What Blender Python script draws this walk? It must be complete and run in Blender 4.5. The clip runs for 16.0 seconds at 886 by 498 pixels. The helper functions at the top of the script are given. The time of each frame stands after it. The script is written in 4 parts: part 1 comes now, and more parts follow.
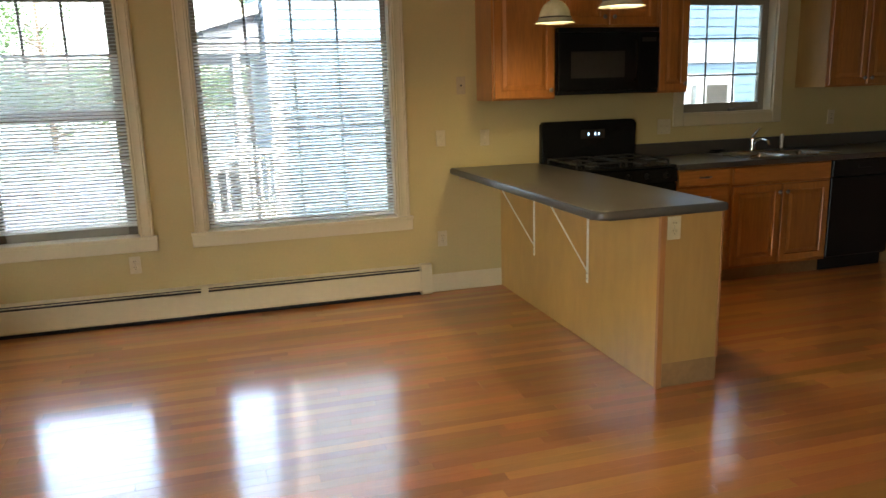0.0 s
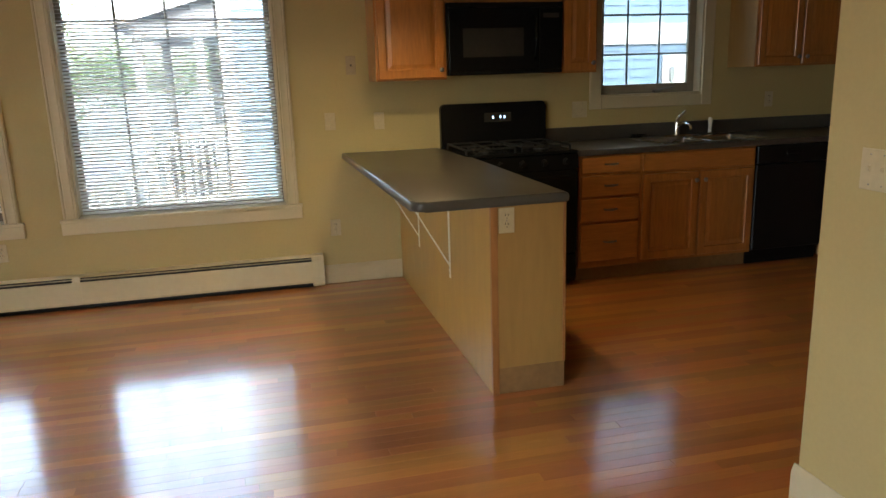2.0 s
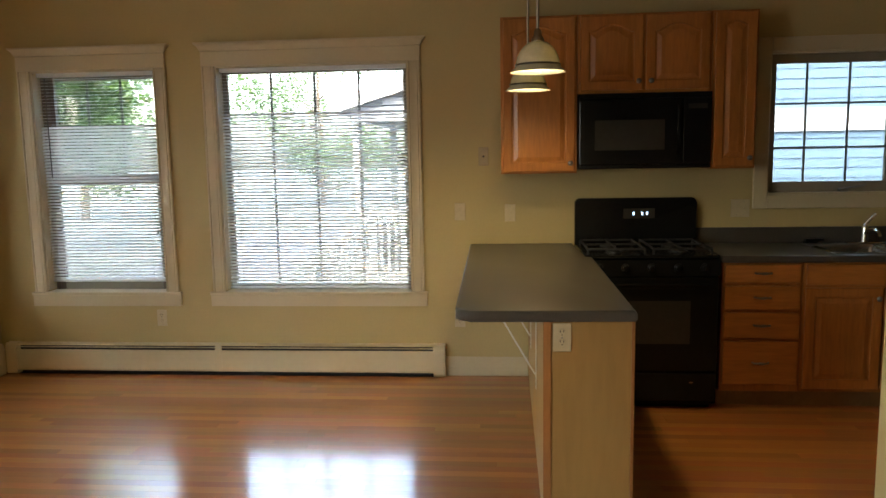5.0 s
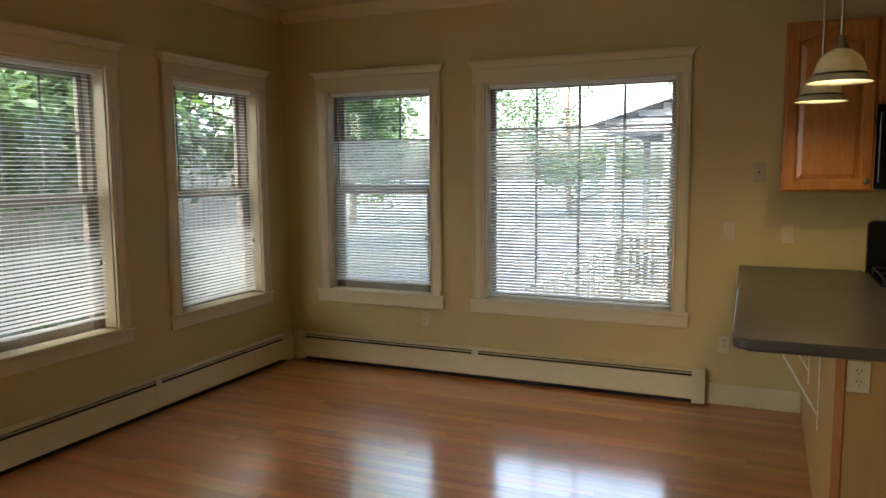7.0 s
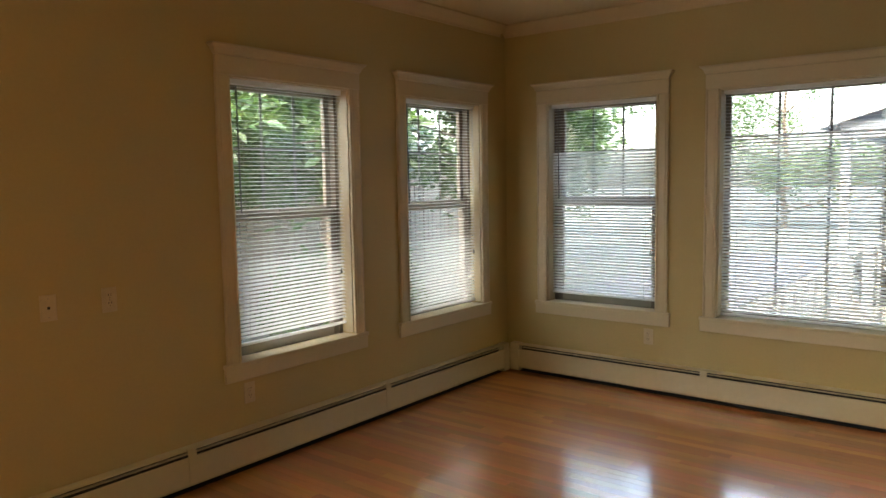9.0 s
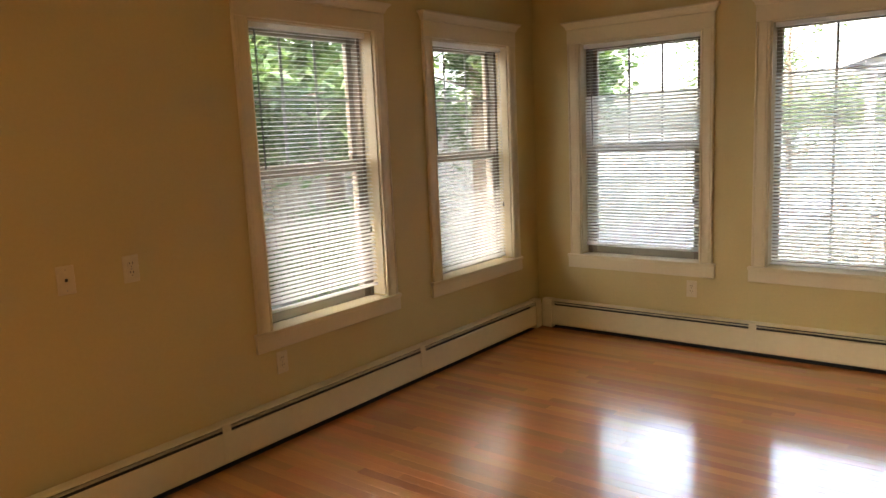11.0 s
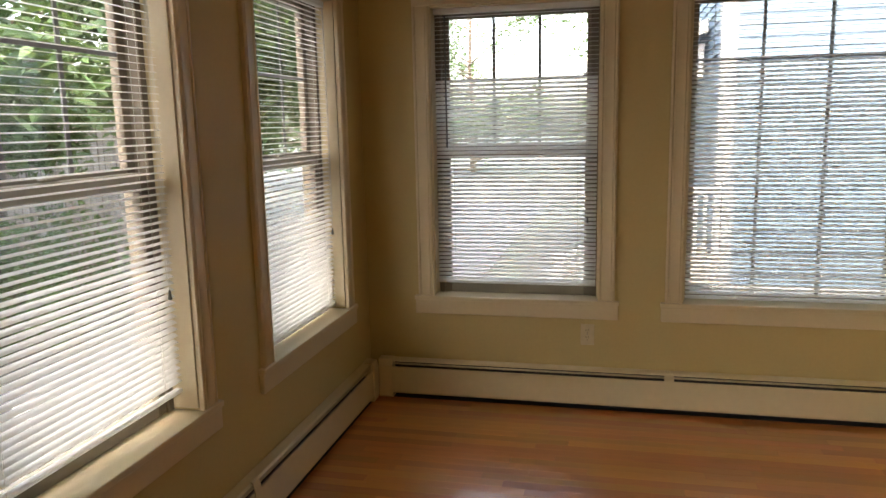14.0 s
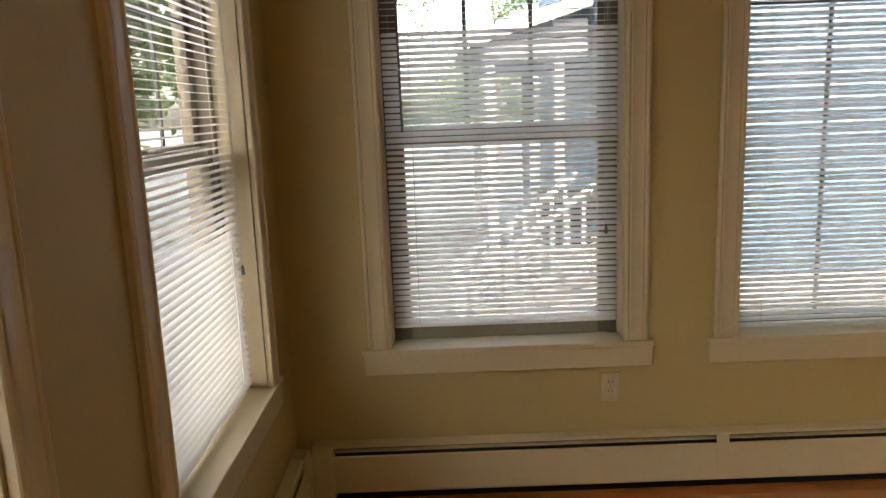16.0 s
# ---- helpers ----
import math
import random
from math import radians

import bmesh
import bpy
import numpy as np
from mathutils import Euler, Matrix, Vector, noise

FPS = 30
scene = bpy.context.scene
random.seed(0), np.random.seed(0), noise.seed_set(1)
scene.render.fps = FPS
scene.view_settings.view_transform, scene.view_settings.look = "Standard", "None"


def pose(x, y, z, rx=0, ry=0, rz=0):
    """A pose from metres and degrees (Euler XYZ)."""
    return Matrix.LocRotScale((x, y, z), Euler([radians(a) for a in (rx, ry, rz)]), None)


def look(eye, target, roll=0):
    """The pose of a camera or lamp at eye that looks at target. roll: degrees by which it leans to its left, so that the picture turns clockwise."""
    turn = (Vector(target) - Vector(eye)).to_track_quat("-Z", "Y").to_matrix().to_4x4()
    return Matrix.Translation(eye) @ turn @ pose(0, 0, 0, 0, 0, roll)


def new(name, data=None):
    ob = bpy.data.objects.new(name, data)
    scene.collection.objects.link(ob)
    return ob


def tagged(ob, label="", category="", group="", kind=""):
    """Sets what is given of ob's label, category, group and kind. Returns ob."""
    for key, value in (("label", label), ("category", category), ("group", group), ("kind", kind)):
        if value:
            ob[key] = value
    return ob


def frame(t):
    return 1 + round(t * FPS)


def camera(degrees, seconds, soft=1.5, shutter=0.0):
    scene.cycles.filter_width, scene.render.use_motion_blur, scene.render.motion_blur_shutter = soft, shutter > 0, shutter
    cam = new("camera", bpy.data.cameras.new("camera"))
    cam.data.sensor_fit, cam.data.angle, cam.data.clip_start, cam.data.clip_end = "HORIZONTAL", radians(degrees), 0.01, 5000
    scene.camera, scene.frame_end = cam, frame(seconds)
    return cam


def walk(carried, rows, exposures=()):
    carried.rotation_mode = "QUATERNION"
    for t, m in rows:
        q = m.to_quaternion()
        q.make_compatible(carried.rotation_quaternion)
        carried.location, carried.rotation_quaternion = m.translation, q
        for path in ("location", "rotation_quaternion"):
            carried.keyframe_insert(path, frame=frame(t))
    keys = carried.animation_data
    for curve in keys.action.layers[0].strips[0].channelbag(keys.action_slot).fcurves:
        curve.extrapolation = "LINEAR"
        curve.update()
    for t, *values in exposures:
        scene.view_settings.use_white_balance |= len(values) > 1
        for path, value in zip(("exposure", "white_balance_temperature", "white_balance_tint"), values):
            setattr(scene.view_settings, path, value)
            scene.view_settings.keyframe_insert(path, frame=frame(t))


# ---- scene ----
cam = camera(61.9, 16.0)
PATH = [
    (0, (0.179, -0.035, 1.498), (0.721, 1.842, 1.068), -1.7),
    (0.5, (0.416, 0.045, 1.499), (0.844, 1.947, 1.055), -1.6),
    (1, (0.66, 0.088, 1.495), (1.172, 1.973, 1.067), -0.9),
    (1.5, (0.92, 0.027, 1.472), (1.381, 1.924, 1.04), -1.3),
    (2, (1.176, -0.006, 1.446), (1.639, 1.883, 0.977), -1.8),
    (2.5, (1.42, 0.096, 1.447), (2.007, 1.947, 0.965), -1.7),
    (3, (1.611, 0.181, 1.466), (2.13, 2.059, 1.017), -2.6),
    (3.5, (1.796, 0.207, 1.497), (1.843, 2.17, 1.118), -3.3),
    (3.7, (1.842, 0.211, 1.509), (1.843, 2.179, 1.156), -2.9),
    (5.8, (1.992, 0.122, 1.518), (1.600, 2.068, 1.292), -0.3),
    (6, (1.970, 0.120, 1.518), (1.506, 2.053, 1.298), -0.2),
    (6.5, (1.925, 0.102, 1.524), (1.277, 1.983, 1.316), -0.4),
    (7, (1.872, 0.108, 1.538), (1.076, 1.930, 1.321), -0.4),
    (7.5, (1.825, 0.092, 1.540), (0.910, 1.861, 1.336), -0.6),
    (8, (1.750, 0.066, 1.546), (0.736, 1.780, 1.348), -0.7),
    (8.5, (1.713, 0.058, 1.563), (0.587, 1.7, 1.371), -1.0),
    (9, (1.658, 0.046, 1.563), (0.422, 1.607, 1.376), -1.0),
    (9.2, (1.636, 0.034, 1.552), (0.363, 1.566, 1.366), -1.0),
    (11.3, (1.155, 0.195, 1.546), (-0.044, 1.763, 1.227), -2.7),
    (11.5, (1.052, 0.259, 1.523), (-0.124, 1.851, 1.237), -2.1),
    (12, (0.763, 0.384, 1.513), (-0.353, 2.021, 1.239), -1.0),
    (12.5, (0.479, 0.523, 1.534), (-0.387, 2.302, 1.245), -1.1),
    (13, (0.237, 0.749, 1.524), (-0.491, 2.587, 1.223), -1.3),
    (13.5, (-0.056, 0.978, 1.506), (-0.67, 2.856, 1.19), -1.8),
    (14, (-0.332, 1.216, 1.525), (-0.78, 3.137, 1.192), -1.2),
    (14.5, (-0.53, 1.498, 1.51), (-0.874, 3.437, 1.163), -1.8),
    (15, (-0.717, 1.849, 1.556), (-1.1, 3.783, 1.215), -1.7),
    (15.5, (-0.957, 2.148, 1.534), (-1.111, 4.107, 1.164), -1.6),
    (16, (-1.072, 2.405, 1.48), (-1.077, 4.37, 1.107), -2.2),
]
EXPOSURES = [(0, 2.62, 6400, 1), (1.0, 2.5, 6400, 1), (2.0, 2.45, 6400, 1), (2.5, 2.72, 6450, 1), (3.0, 2.97, 6480, 2), (3.5, 3.05, 6480, 2), (5.8, 2.1, 6500, 1), (7.5, 1.98, 6480, 0), (9.0, 2.15, 6750, 1), (11.5, 2.62, 7350, 7), (12.5, 2.35, 7250, 6), (13.5, 2.05, 7300, 8), (16, 1.94, 7350, 8)]
walk(cam, [(t, look(eye, target, roll)) for t, eye, target, roll in PATH], EXPOSURES)

# ---- world, sun, exposure ----
SIDE_FILL, PENDANT_WATTS = 8.5, 3.2
world = bpy.data.worlds.new("world")
scene.world = world
world.use_nodes = True
sky = world.node_tree.nodes.new("ShaderNodeTexSky")
sky.sky_type, sky.sun_disc = "NISHITA", False
SUN_ELEVATION, SUN_TURN = 55.0, 180.0
sky.sun_elevation, sky.sun_rotation = radians(SUN_ELEVATION), radians(SUN_TURN)
sky.dust_density = 5.0
# bright hazy overcast: the sky's own light, whitened
haze = world.node_tree.nodes.new("ShaderNodeHueSaturation")
haze.inputs["Saturation"].default_value, haze.inputs["Value"].default_value = 0.80, 4.2
world.node_tree.links.new(sky.outputs[0], haze.inputs["Color"])
world.node_tree.links.new(haze.outputs[0], world.node_tree.nodes["Background"].inputs[0])
world.node_tree.nodes["Background"].inputs[1].default_value = 0.15
sun = new("sun", bpy.data.lights.new("sun", "SUN"))
sun.data.energy, sun.data.angle, sun.data.color = 0.45, radians(14), (1.0, 0.96, 0.88)
sun_dir = Vector((math.sin(radians(SUN_TURN)) * math.cos(radians(SUN_ELEVATION)), math.cos(radians(SUN_TURN)) * math.cos(radians(SUN_ELEVATION)), math.sin(radians(SUN_ELEVATION))))
sun.matrix_world = look(sun_dir * 30, (0, 0, 0))
# fill lamp in an unseen west opening behind the walk, added to brighten the room
day = new("side_fill_light", bpy.data.lights.new("side_fill_light", "AREA"))
day.data.shape, day.data.size, day.data.size_y, day.data.energy, day.data.color = "RECTANGLE", 2.1, 1.5, SIDE_FILL, (0.91, 0.95, 1.0)
day.matrix_world = look((-1.77, -0.85, 1.40), (3.0, -0.85, 1.40))


# ---- materials ----
def mat(name, col, rough=0.5, metal=0.0, coarse=(1.5, 0.06), fine=(40.0, 0.05), bump=(120.0, 0.05), stretch=(1, 1, 1),
        coat=0.0, coat_rough=0.05, per="", per_amount=0.0, hue=0.0, ior=1.5, rough_var=0.08, coat_ior=1.5):
    """A node material: base colour with coarse and fine variation, bump, and optional variation by piece."""
    m = bpy.data.materials.new(name)
    m.use_nodes = True
    nt = m.node_tree
    n, ln = nt.nodes, nt.links.new
    p = n["Principled BSDF"]
    tc = n.new("ShaderNodeTexCoord")
    mp = n.new("ShaderNodeMapping")
    mp.inputs["Scale"].default_value = stretch
    ln(tc.outputs["Object"], mp.inputs["Vector"])
    vec = mp.outputs["Vector"]
    rnd = None
    if per:
        if per == "object":
            rnd = n.new("ShaderNodeObjectInfo").outputs["Random"]
        else:
            rnd = n.new("ShaderNodeNewGeometry").outputs["Random Per Island"]
        sc = n.new("ShaderNodeMath"); sc.operation = "MULTIPLY"; sc.inputs[1].default_value = 57.0
        ln(rnd, sc.inputs[0])
        ad = n.new("ShaderNodeVectorMath"); ad.operation = "ADD"
        ln(vec, ad.inputs[0]); ln(sc.outputs[0], ad.inputs[1])
        vec = ad.outputs[0]
    value = None
    for scale, amount in (coarse, fine):
        t = n.new("ShaderNodeTexNoise")
        t.inputs["Scale"].default_value, t.inputs["Detail"].default_value = scale, 4.0
        ln(vec, t.inputs["Vector"])
        r = n.new("ShaderNodeMapRange")
        r.inputs["From Min"].default_value, r.inputs["From Max"].default_value = 0.3, 0.7
        r.inputs["To Min"].default_value, r.inputs["To Max"].default_value = 1 - amount, 1 + amount
        ln(t.outputs["Fac"], r.inputs["Value"])
        if value is None:
            value = r.outputs[0]
            first = t.outputs["Fac"]
        else:
            x = n.new("ShaderNodeMath"); x.operation = "MULTIPLY"
            ln(value, x.inputs[0]); ln(r.outputs[0], x.inputs[1])
            value = x.outputs[0]
    hs = n.new("ShaderNodeHueSaturation")
    hs.inputs["Color"].default_value = (*col, 1)
    if rnd is not None:
        r = n.new("ShaderNodeMapRange")
        r.inputs["To Min"].default_value, r.inputs["To Max"].default_value = 1 - per_amount, 1 + per_amount
        ln(rnd, r.inputs["Value"])
        x = n.new("ShaderNodeMath"); x.operation = "MULTIPLY"
        ln(value, x.inputs[0]); ln(r.outputs[0], x.inputs[1])
        value = x.outputs[0]
        if hue:
            w = n.new("ShaderNodeTexWhiteNoise"); w.noise_dimensions = "1D"
            ln(rnd, w.inputs["W"])
            r = n.new("ShaderNodeMapRange")
            r.inputs["To Min"].default_value, r.inputs["To Max"].default_value = 0.5 - hue, 0.5 + hue
            ln(w.outputs["Value"], r.inputs["Value"]); ln(r.outputs[0], hs.inputs["Hue"])
    ln(value, hs.inputs["Value"])
    ln(hs.outputs[0], p.inputs["Base Color"])
    r = n.new("ShaderNodeMapRange")
    r.inputs["To Min"].default_value, r.inputs["To Max"].default_value = max(0.02, rough - rough_var), min(1, rough + rough_var)
    ln(first, r.inputs["Value"]); ln(r.outputs[0], p.inputs["Roughness"])
    p.inputs["Metallic"].default_value = metal
    p.inputs["IOR"].default_value = ior
    p.inputs["Coat IOR"].default_value = coat_ior
    p.inputs["Coat Weight"].default_value, p.inputs["Coat Roughness"].default_value = coat, coat_rough
    if bump[1]:
        t = n.new("ShaderNodeTexNoise"); t.inputs["Scale"].default_value = bump[0]; t.inputs["Detail"].default_value = 3.0
        ln(vec, t.inputs["Vector"])
        b = n.new("ShaderNodeBump"); b.inputs["Strength"].default_value = bump[1]; b.inputs["Distance"].default_value = 0.01
        ln(t.outputs["Fac"], b.inputs["Height"])
        ln(b.outputs[0], p.inputs["Normal"])
        if coat:
            ln(b.outputs[0], p.inputs["Coat Normal"])
    return m


def translucent(m, amount, color):
    """Lets light through a thin sheet of the material m."""
    nt = m.node_tree
    p, out = nt.nodes["Principled BSDF"], nt.nodes["Material Output"]
    t, mix = nt.nodes.new("ShaderNodeBsdfTranslucent"), nt.nodes.new("ShaderNodeMixShader")
    t.inputs["Color"].default_value = (*color, 1)
    mix.inputs[0].default_value = amount
    nt.links.new(p.outputs[0], mix.inputs[1]); nt.links.new(t.outputs[0], mix.inputs[2])
    nt.links.new(mix.outputs[0], out.inputs[0])
    return m


def glass_mat(name, col=(1, 1, 1), rough=0.0):
    m = mat(name, col, rough, coarse=(3, 0.0), fine=(20, 0.0), bump=(3, 0.0), rough_var=0.0)
    m.node_tree.nodes["Principled BSDF"].inputs["Transmission Weight"].default_value = 1.0
    m.node_tree.nodes["Principled BSDF"].inputs["IOR"].default_value = 1.45
    return m


def glow(name, col, strength):
    m = bpy.data.materials.new(name)
    m.use_nodes = True
    p = m.node_tree.nodes["Principled BSDF"]
    p.inputs["Base Color"].default_value = (*col, 1)
    p.inputs["Emission Color"].default_value, p.inputs["Emission Strength"].default_value = (*col, 1), strength
    return m


WALL = mat("wall_paint", (0.50, 0.395, 0.178), 0.6, coarse=(0.9, 0.03), fine=(60, 0.02), bump=(220, 0.06))
CEIL = mat("ceiling_paint", (0.56, 0.45, 0.27), 0.8, coarse=(0.8, 0.03), fine=(50, 0.02), bump=(150, 0.08))
TRIM = mat("white_trim_paint", (0.60, 0.51, 0.33), 0.35, coarse=(2.0, 0.03), fine=(50, 0.02), bump=(60, 0.03))
HEATER = mat("heater_enamel", (0.63, 0.54, 0.35), 0.38, coarse=(1.5, 0.04), fine=(30, 0.02), bump=(40, 0.02))
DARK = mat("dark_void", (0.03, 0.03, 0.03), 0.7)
FIN = mat("aluminium_fins", (0.25, 0.25, 0.24), 0.5, 0.6)
VINYL = mat("taupe_vinyl", (0.25, 0.22, 0.17), 0.4, coarse=(3, 0.03), fine=(40, 0.02), bump=(50, 0.02))
# sash frame sides in a darker brown that carries their shade
FRAME_SHADED = mat("shaded_window_frame", (0.15, 0.118, 0.085), 0.5)
TAUPE = mat("taupe_sash", (0.30, 0.26, 0.19), 0.45)
GRILLE = mat("dark_grille", (0.16, 0.16, 0.155), 0.5)
SLAT = translucent(mat("blind_slat", (0.86, 0.86, 0.83), 0.4, coarse=(4, 0.03), fine=(40, 0.02), bump=(30, 0.0)), 0.5, (0.90, 0.89, 0.86))
CORD = mat("blind_cord", (0.55, 0.53, 0.47), 0.8)
WAND = mat("blind_wand", (0.10, 0.10, 0.09), 0.3)
GLASS = glass_mat("window_glass")
# casement glass tinted grey to dim the bright view; no screen is there
DIMMED_GLASS = glass_mat("dimmed_window_glass", (0.46, 0.49, 0.51))
OAK = mat("honey_oak", (0.40, 0.150, 0.032), 0.35, coarse=(3.0, 0.13), fine=(24, 0.12), bump=(30, 0.06), stretch=(3.0, 3.0, 0.35), coat=0.3, coat_rough=0.2, per="object", per_amount=0.06)
OAK_H = mat("honey_oak_across", (0.40, 0.150, 0.032), 0.35, coarse=(3.0, 0.13), fine=(24, 0.12), bump=(30, 0.06), stretch=(0.35, 3.0, 3.0), coat=0.3, coat_rough=0.2, per="object", per_amount=0.06)
OAK_EDGE = mat("oak_edge", (0.36, 0.155, 0.045), 0.4, coarse=(3.0, 0.1), fine=(30, 0.1), bump=(30, 0.04), stretch=(3, 3, 0.4))
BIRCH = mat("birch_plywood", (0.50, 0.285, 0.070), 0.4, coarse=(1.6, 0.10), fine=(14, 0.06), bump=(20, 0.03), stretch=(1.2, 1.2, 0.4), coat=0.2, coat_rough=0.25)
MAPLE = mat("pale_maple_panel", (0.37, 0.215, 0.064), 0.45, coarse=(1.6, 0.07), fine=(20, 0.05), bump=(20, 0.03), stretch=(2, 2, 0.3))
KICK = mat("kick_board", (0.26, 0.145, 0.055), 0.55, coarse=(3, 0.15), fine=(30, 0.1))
COUNTER = mat("grey_laminate", (0.068, 0.060, 0.050), 0.31, coarse=(5, 0.05), fine=(220, 0.16), bump=(300, 0.0), rough_var=0.02)
BLACK = mat("black_enamel", (0.008, 0.008, 0.008), 0.14, ior=1.27, coarse=(4, 0.1), fine=(60, 0.1), bump=(40, 0.0))
BLACK_MATT = mat("black_plastic", (0.007, 0.007, 0.007), 0.32, ior=1.25)
IRON = mat("cast_iron", (0.02, 0.02, 0.02), 0.6, bump=(200, 0.15))
OVEN_GLASS = mat("smoked_oven_glass", (0.035, 0.032, 0.028), 0.12, coarse=(3, 0.1), bump=(30, 0.0))
STEEL = mat("brushed_steel", (0.55, 0.55, 0.53), 0.28, 1.0, fine=(90, 0.08), bump=(150, 0.02))
CHROME = mat("chrome", (0.7, 0.7, 0.68), 0.12, 1.0, bump=(30, 0.0))
NICKEL = mat("pewter_knob", (0.30, 0.29, 0.27), 0.3, 1.0)
BRONZE = mat("rim_metal", (0.40, 0.36, 0.27), 0.3, 1.0)
BAND = mat("dark_bronze_band", (0.04, 0.033, 0.022), 0.4, 0.6)
PLATE = mat("ivory_plate", (0.57, 0.48, 0.30), 0.35, bump=(40, 0.0))
PLATE_TAN = mat("tan_plate", (0.42, 0.33, 0.20), 0.45, bump=(40, 0.0))
BRACKET = mat("white_bracket", (0.80, 0.77, 0.68), 0.35)
SHADE = translucent(mat("alabaster_glass", (0.40, 0.40, 0.33), 0.22, coarse=(14, 0.15), fine=(60, 0.05), bump=(30, 0.02)), 0.06, (0.80, 0.70, 0.46))
BULB = glow("bulb", (1.0, 0.72, 0.38), 5.0)
DISPLAY = glow("clock_digits", (0.45, 0.70, 1.0), 0.9)
PLASTIC_W = mat("white_plastic", (0.75, 0.74, 0.70), 0.35, bump=(40, 0.0))
PLASTIC_G = mat("putty_plastic", (0.34, 0.31, 0.24), 0.3, bump=(40, 0.0))
SCREEN = mat("grey_plastic", (0.35, 0.36, 0.33), 0.4)
floor_args = dict(rough=0.40, coarse=(2.2, 0.10), fine=(26, 0.06), bump=(9, 0.010), stretch=(0.45, 5.0, 5.0), coat=1.0, coat_rough=0.13, coat_ior=1.8, per_amount=0.20, hue=0.011)
FLOOR_COL = (0.50, 0.188, 0.047)
PLANK = mat("oak_plank", FLOOR_COL, per="object", **floor_args)
PLANK_REST = mat("oak_plank_joined", FLOOR_COL, per="island", **floor_args)
SUBFLOOR = mat("floor_joint", (0.22, 0.10, 0.035), 0.6)
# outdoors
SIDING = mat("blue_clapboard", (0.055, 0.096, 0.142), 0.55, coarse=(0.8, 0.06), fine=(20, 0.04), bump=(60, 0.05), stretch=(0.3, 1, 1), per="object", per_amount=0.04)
WHITE_EXT = mat("white_exterior_paint", (0.26, 0.26, 0.27), 0.5, coarse=(1, 0.05), fine=(20, 0.03))
ROOFING = mat("grey_shingles", (0.36, 0.36, 0.38), 0.85, coarse=(2, 0.15), fine=(25, 0.2), bump=(40, 0.3))
PALE_SIDING = mat("pale_grey_siding", (0.52, 0.52, 0.54), 0.6, coarse=(1, 0.06), fine=(20, 0.05))
GROUND = mat("gravel_and_grass", (0.07, 0.075, 0.07), 0.9, coarse=(0.35, 0.25), fine=(9, 0.25), bump=(30, 0.4))
PAVING = mat("pale_driveway", (0.085, 0.085, 0.105), 0.85, coarse=(0.6, 0.1), fine=(30, 0.12), bump=(80, 0.2))
FENCE = mat("weathered_fence", (0.24, 0.21, 0.18), 0.8, coarse=(2, 0.15), fine=(25, 0.15), stretch=(2, 2, 0.3), per="object", per_amount=0.15)
SHED = mat("grey_green_shed", (0.26, 0.31, 0.30), 0.6, coarse=(1, 0.06), fine=(20, 0.05))
BARK = mat("bark", (0.10, 0.075, 0.055), 0.9, coarse=(4, 0.3), fine=(30, 0.3), bump=(25, 0.8), stretch=(2, 2, 0.4))
LEAF = translucent(mat("leaf", (0.055, 0.095, 0.038), 0.5, coarse=(0.8, 0.25), fine=(6, 0.2), bump=(30, 0.0), per="island", per_amount=0.4, hue=0.02), 0.3, (0.14, 0.24, 0.04))


# ---- building helpers ----
BASE = {}


def thing(name, base=(0, 0, 0), label="", category="", group="", kind="", frame_m=None):
    """An Empty at the base of a thing; its parts are given in the frame frame_m (the world, if none)."""
    ob = new(name)
    ob.empty_display_size = 0.05
    ob.matrix_basis = (frame_m or Matrix()) @ Matrix.Translation(base)
    BASE[ob] = Matrix.Translation(-Vector(base))
    return tagged(ob, label, category, group, kind)


def mesh_of(bm, name, material, smooth=False):
    me = bpy.data.meshes.new(name)
    bmesh.ops.recalc_face_normals(bm, faces=bm.faces)
    bm.to_mesh(me)
    bm.free()
    me.materials.append(material)
    if smooth:
        for p in me.polygons:
            p.use_smooth = True
        me.set_sharp_from_angle(angle=radians(40))
    return me


def part(name, bm, material, parent=None, label="", smooth=False, kind=""):
    """Links bm as one mesh object under a thing or a part."""
    ob = new(name, mesh_of(bm, name, material, smooth))
    if parent is not None:
        ob.parent = parent
        ob.matrix_parent_inverse = BASE.get(parent, Matrix())
    return tagged(ob, label=label, kind=kind)


def setting(name, bm, material, label="", smooth=False, category=""):
    return tagged(part(name, bm, material, None, label, smooth), category=category, kind="structure")


def box(x0, x1, y0, y1, z0, z1, bev=0.0, bm=None, seg=1):
    bm = bm or bmesh.new()
    v = [bm.verts.new((x, y, z)) for z in (z0, z1) for y in (y0, y1) for x in (x0, x1)]
    fs = [bm.faces.new([v[i] for i in q]) for q in ((0, 2, 3, 1), (4, 5, 7, 6), (0, 1, 5, 4), (2, 6, 7, 3), (0, 4, 6, 2), (1, 3, 7, 5))]
    if bev:
        es = {e for f in fs for e in f.edges}
        bmesh.ops.bevel(bm, geom=list(es), offset=bev, segments=seg, profile=0.5, affect="EDGES")
    return bm


def rod(p0, p1, r, n=10, bm=None, r1=None):
    bm = bm or bmesh.new()
    p0, p1 = Vector(p0), Vector(p1)
    q = (p1 - p0).to_track_quat("Z", "Y")
    rings = []
    for p, rr in ((p0, r), (p1, r if r1 is None else r1)):
        rings.append([bm.verts.new(p + q @ Vector((rr * math.cos(2 * math.pi * i / n), rr * math.sin(2 * math.pi * i / n), 0))) for i in range(n)])
    for i in range(n):
        bm.faces.new((rings[0][i], rings[0][(i + 1) % n], rings[1][(i + 1) % n], rings[1][i]))
